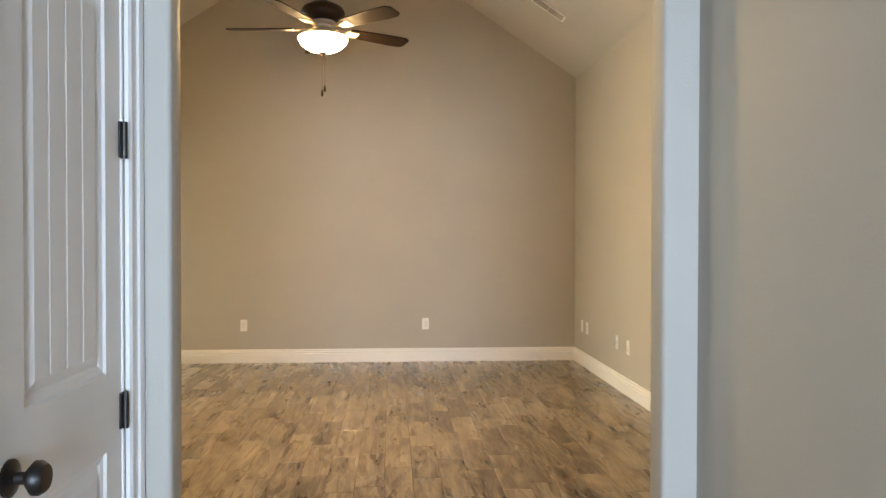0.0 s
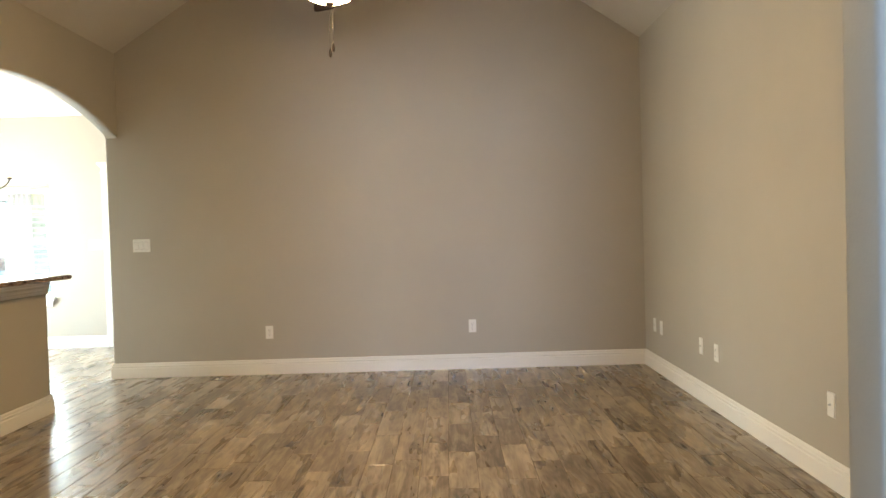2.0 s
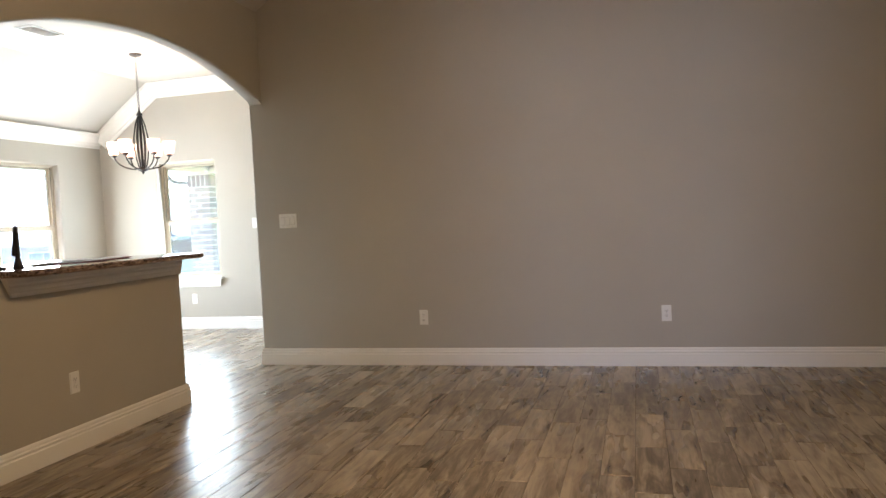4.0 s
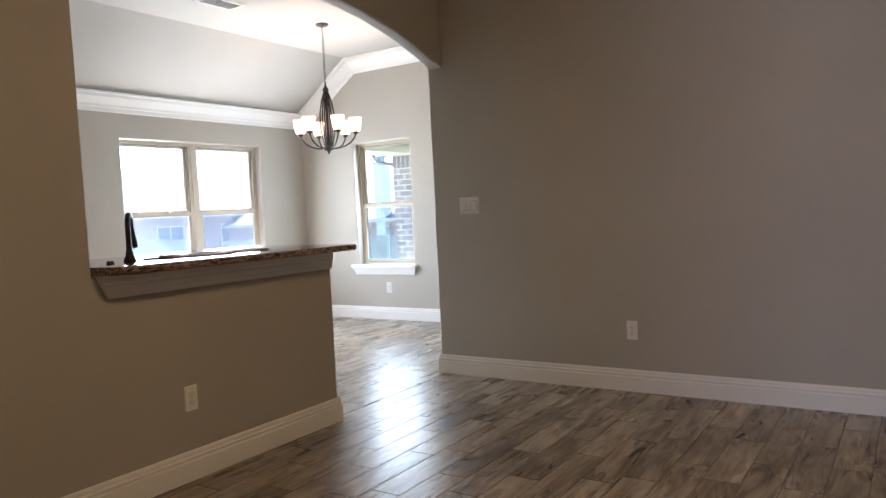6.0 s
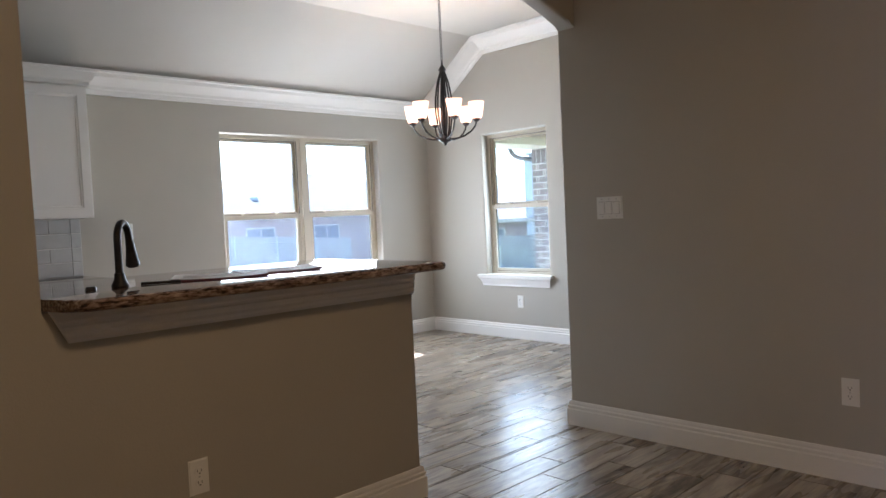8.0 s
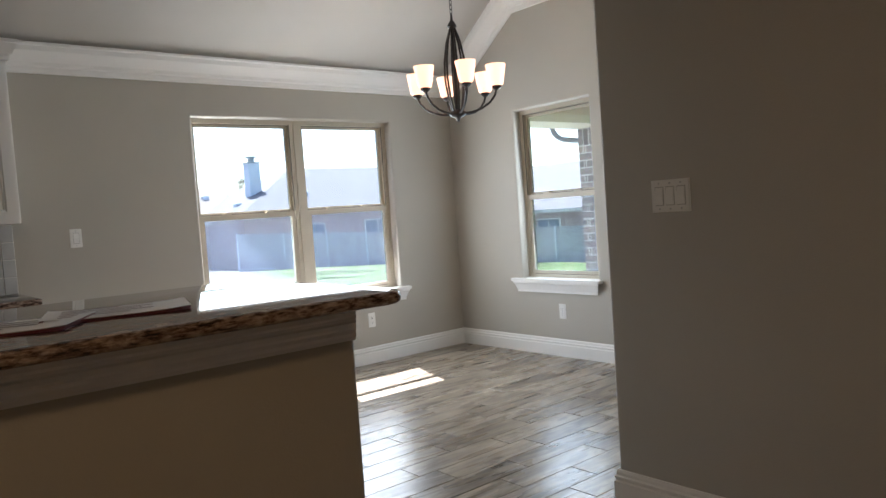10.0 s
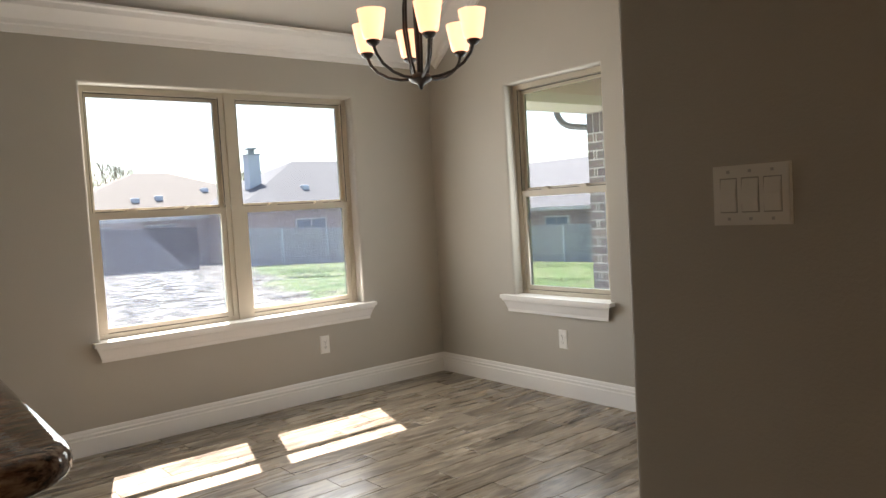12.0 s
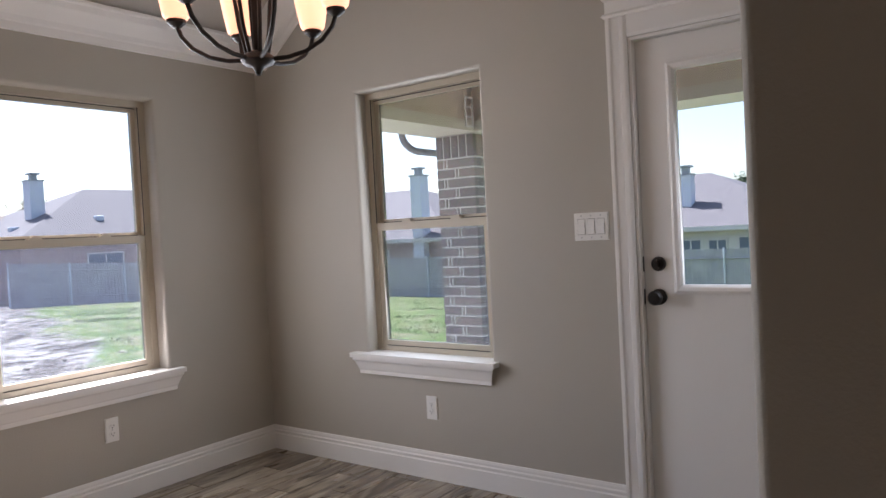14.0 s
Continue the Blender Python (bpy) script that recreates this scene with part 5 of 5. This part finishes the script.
# neighbouring houses
def house(label, x0, x1, y0, y1, zg, eave, slope, along, roof_mat, wall_mat, openings, chimney=None, vents=()):
    h = thing("house", label, "house", "neighbouring houses")
    o = 0.5
    wall = part("wall", boxes((x0 + o, x1 - o, y0 + o, y1 - o, zg - 0.5, eave + 0.05)), wall_mat, h)
    part("roof", hip(x0, x1, y0, y1, eave, slope, along), roof_mat, h)
    part("fascia", boxes((x0, x1, y0 - 0.03, y0, eave - 0.16, eave + 0.02), (x0, x1, y1, y1 + 0.03, eave - 0.16, eave + 0.02), (x0 - 0.03, x0, y0, y1, eave - 0.16, eave + 0.02), (x1, x1 + 0.03, y0, y1, eave - 0.16, eave + 0.02)), SIDING, h)
    for side, u, w, z0, z1 in openings:
        if side == "x":
            fr, gl = (x1 - o, x1 - o + 0.05, u, u + w, z0, z1), [(x1 - o + 0.05, x1 - o + 0.06, u + 0.07, u + w / 2 - 0.03, z0 + 0.07, z1 - 0.07), (x1 - o + 0.05, x1 - o + 0.06, u + w / 2 + 0.03, u + w - 0.07, z0 + 0.07, z1 - 0.07)]
        else:
            fr, gl = (u, u + w, y0 + o - 0.05, y0 + o, z0, z1), [(u + 0.07, u + w / 2 - 0.03, y0 + o - 0.06, y0 + o - 0.05, z0 + 0.07, z1 - 0.07), (u + w / 2 + 0.03, u + w - 0.07, y0 + o - 0.06, y0 + o - 0.05, z0 + 0.07, z1 - 0.07)]
        w_ = part("window", boxes(fr), SIDING, h)
        for g in gl:
            part("pane", boxes(g), FAR_GLASS, w_)
    if chimney:
        cx, cy, w, zb, zt = chimney
        ch = part("chimney", boxes((cx - w / 2, cx + w / 2, cy - w / 2, cy + w / 2, zb, zt)), CHIMNEY, h, "pale grey sided chimney")
        part("chimney_cap", boxes((cx - w / 2 - 0.05, cx + w / 2 + 0.05, cy - w / 2 - 0.05, cy + w / 2 + 0.05, zt, zt + 0.06), (cx - 0.14, cx + 0.14, cy - 0.14, cy + 0.14, zt + 0.06, zt + 0.32), (cx - 0.24, cx + 0.24, cy - 0.24, cy + 0.24, zt + 0.32, zt + 0.40)), GUTTER, ch)
    for vx, vy, vz in vents:
        part("roof_vent", soft_box(vx - 0.2, vx + 0.2, vy - 0.2, vy + 0.2, vz - 0.3, vz + 0.13, 0.06, 2), CHIMNEY, h)
    return h


house("tan-roofed brick house behind the brown fence", -54, -39.8, 12.9, 29.0, -1.0, 1.55, 0.39, "y", ROOF_TAN, FAR_BRICK, [("x", 15.2, 1.6, -0.2, 1.2), ("x", 18.4, 1.6, -0.2, 1.2)], None,
      [(-42.2, 18.6, 2.55), (-42.4, 19.9, 2.66), (-43.5, 22.9, 3.05)])
house("grey-roofed brick house with a pale chimney", -48.5, -35.2, 21.2, 42.0, -1.4, 1.70, 0.43, "y", ROOF_GREY, FAR_BRICK, [("x", 24.6, 1.8, -0.3, 1.1), ("x", 29.0, 1.8, -0.3, 1.1), ("x", 33.5, 2.0, -0.3, 1.1)],
      (-39.6, 24.2, 0.68, 2.2, 4.72), [(-38.5, 22.7, 2.35), (-37.6, 26.3, 2.78)])
house("grey-roofed house with a tall sided chimney", -41, -21.5, 33.6, 46.0, -1.5, 0.95, 0.44, "x", ROOF_GREY, FAR_BRICK, [("y", -31.0, 2.0, -0.9, 0.5), ("y", -27.0, 1.6, -0.9, 0.5)], (-23.3, 34.0, 0.60, -1.6, 3.85))
house("pale siding house with a grey hip roof", -21.0, -6.4, 35.0, 46.0, -1.5, 0.90, 0.42, "x", ROOF_GREY, SIDING, [("y", -11.75, 0.85, -0.5, 0.46), ("y", -10.7, 0.75, -0.5, 0.44), ("y", -9.6, 0.85, -0.5, 0.52)], (-11.95, 37.2, 0.52, 1.4, 3.0))


# trees
def bare_tree(x, y, height, seed, leafy=False):
    r = random.Random(seed)
    z = ground_z(x, y)
    t = thing("tree", "leafless winter tree behind the rooftops" if not leafy else "pale green leafing tree behind the houses", "tree", "far trees", (x, y, z))
    limbs, tips = bmesh.new(), []

    def grow(p, d, length, rad, depth):
        q = p + d * length
        mid = (p + q) / 2 + Vector((r.uniform(-1, 1), r.uniform(-1, 1), 0)) * length * 0.06
        tube(limbs, [p, mid, q], [rad, rad * 0.85, rad * 0.68], 5 if depth > 1 else 3, False)
        if depth == 0:
            tips.append(q)
            return
        for _ in range(3 if depth > 1 else 4):
            e = (d + Vector((r.uniform(-0.8, 0.8), r.uniform(-0.8, 0.8), r.uniform(-0.1, 0.6)))).normalized()
            grow(q, e, length * r.uniform(0.6, 0.8), rad * 0.6, depth - 1)

    part("trunk", tube(bmesh.new(), [(0, 0, -0.3), (0.03, 0, height * 0.15), (0, 0.02, height * 0.3)], [0.22, 0.18, 0.16], 8), BARK, t)
    for _ in range(4):
        grow(Vector((0, 0, height * 0.29)), Vector((r.uniform(-0.6, 0.6), r.uniform(-0.6, 0.6), 1)).normalized(), height * 0.24, 0.09, 4)
    part("limbs", limbs, BARK, t)
    if leafy:
        bm = bmesh.new()
        for p in tips:
            for _ in range(8):
                c = p + Vector((r.gauss(0, 0.3), r.gauss(0, 0.3), r.gauss(0, 0.25)))
                u = Vector((r.uniform(-1, 1), r.uniform(-1, 1), r.uniform(-1, 1))).normalized() * 0.09
                w = u.orthogonal().normalized() * 0.05
                bm.faces.new([bm.verts.new(c + k) for k in (u, w, -u, -w)])
        part("crown", bm, LEAF, t)
    return t


bare_tree(-66, 23.4, 8.2, 3)
bare_tree(-66, 26.2, 7.6, 8)
bare_tree(-64, 34.0, 7.8, 12)
bare_tree(-14.5, 62, 5.4, 4, True)

# ---------------------------------------------------------------- floor tiles, last
PW, PL, GAP = 0.157, 0.612, 0.0035
ZONES = [(LEFT - 0.06, RIGHT + 0.05, HALL_END + 0.05, FAR + 0.06), (WEST - 0.02, LEFT - 0.06, 2.30, NORTH + 0.05), (LEFT - 0.06, EAST + 0.05, FAR + 0.06, NORTH + 0.05), (HALL_L - 0.05, HALL_R + 0.05, HALL_BACK - 0.02, HALL_END + 0.05)]
NEAR = [(-2.6, 2.36, 5.45, 8.17), (-5.7, -2.6, 7.0, 10.2)]


def plank_mesh(bm, x0, x1, y0, y1, c=0.0016):
    """A tile with an eased top edge: open below."""
    lo = [bm.verts.new(p) for p in ((x0, y0, -0.006), (x1, y0, -0.006), (x1, y1, -0.006), (x0, y1, -0.006))]
    mi = [bm.verts.new(p) for p in ((x0, y0, -c * 0.7), (x1, y0, -c * 0.7), (x1, y1, -c * 0.7), (x0, y1, -c * 0.7))]
    hi = [bm.verts.new(p) for p in ((x0 + c, y0 + c, 0), (x1 - c, y0 + c, 0), (x1 - c, y1 - c, 0), (x0 + c, y1 - c, 0))]
    for a, b in ((lo, mi), (mi, hi)):
        for i in range(4):
            j = (i + 1) % 4
            bm.faces.new((a[i], a[j], b[j], b[i]))
    bm.faces.new(hi)


bm = bmesh.new()
plank_mesh(bm, -PW / 2 + GAP / 2, PW / 2 - GAP / 2, -PL / 2 + GAP / 2, PL / 2 - GAP / 2)
whole = finish(bm)
rest_v, rest_f = [], []
r0 = random.Random(11)
count = 0
for row in range(-18, 42):
    x0 = -3.60 + (row - 0) * PW
    off = (0.0, 0.30, 0.12, 0.43, 0.21, 0.52)[row % 6] + r0.uniform(-0.03, 0.03) - 0.02
    for k in range(-8, 24):
        y0 = 7.94 - 6 * PL + off + (k - 8) * PL + PL * 4
        for zx0, zx1, zy0, zy1 in ZONES:
            a, b, c, d = max(x0, zx0), min(x0 + PW, zx1), max(y0, zy0), min(y0 + PL, zy1)
            if b - a < 0.012 or d - c < 0.012:
                continue
            full = b - a > PW - 1e-6 and d - c > PL - 1e-6
            cx, cy = x0 + PW / 2, y0 + PL / 2
            if full and count < 298 and any(p < cx < q and r < cy < s for p, q, r, s in NEAR):
                ob = part("tile", whole, PLANK, FLOOR)
                ob.location = (cx, cy, r0.uniform(-0.0004, 0.0004))
                count += 1
            else:
                t = bmesh.new()
                plank_mesh(t, a + GAP / 2, b - GAP / 2, c + GAP / 2, d - GAP / 2)
                t.verts.index_update()
                k0 = len(rest_v)
                rest_v += [tuple(v.co) for v in t.verts]
                rest_f += [tuple(v.index + k0 for v in f.verts) for f in t.faces]
                t.free()
me = bpy.data.meshes.new("floor_tiles")
me.from_pydata(rest_v, [], rest_f)
ob = part("floor_tiles", me, PLANK_REST, FLOOR)
ob["kind"] = "stuff"
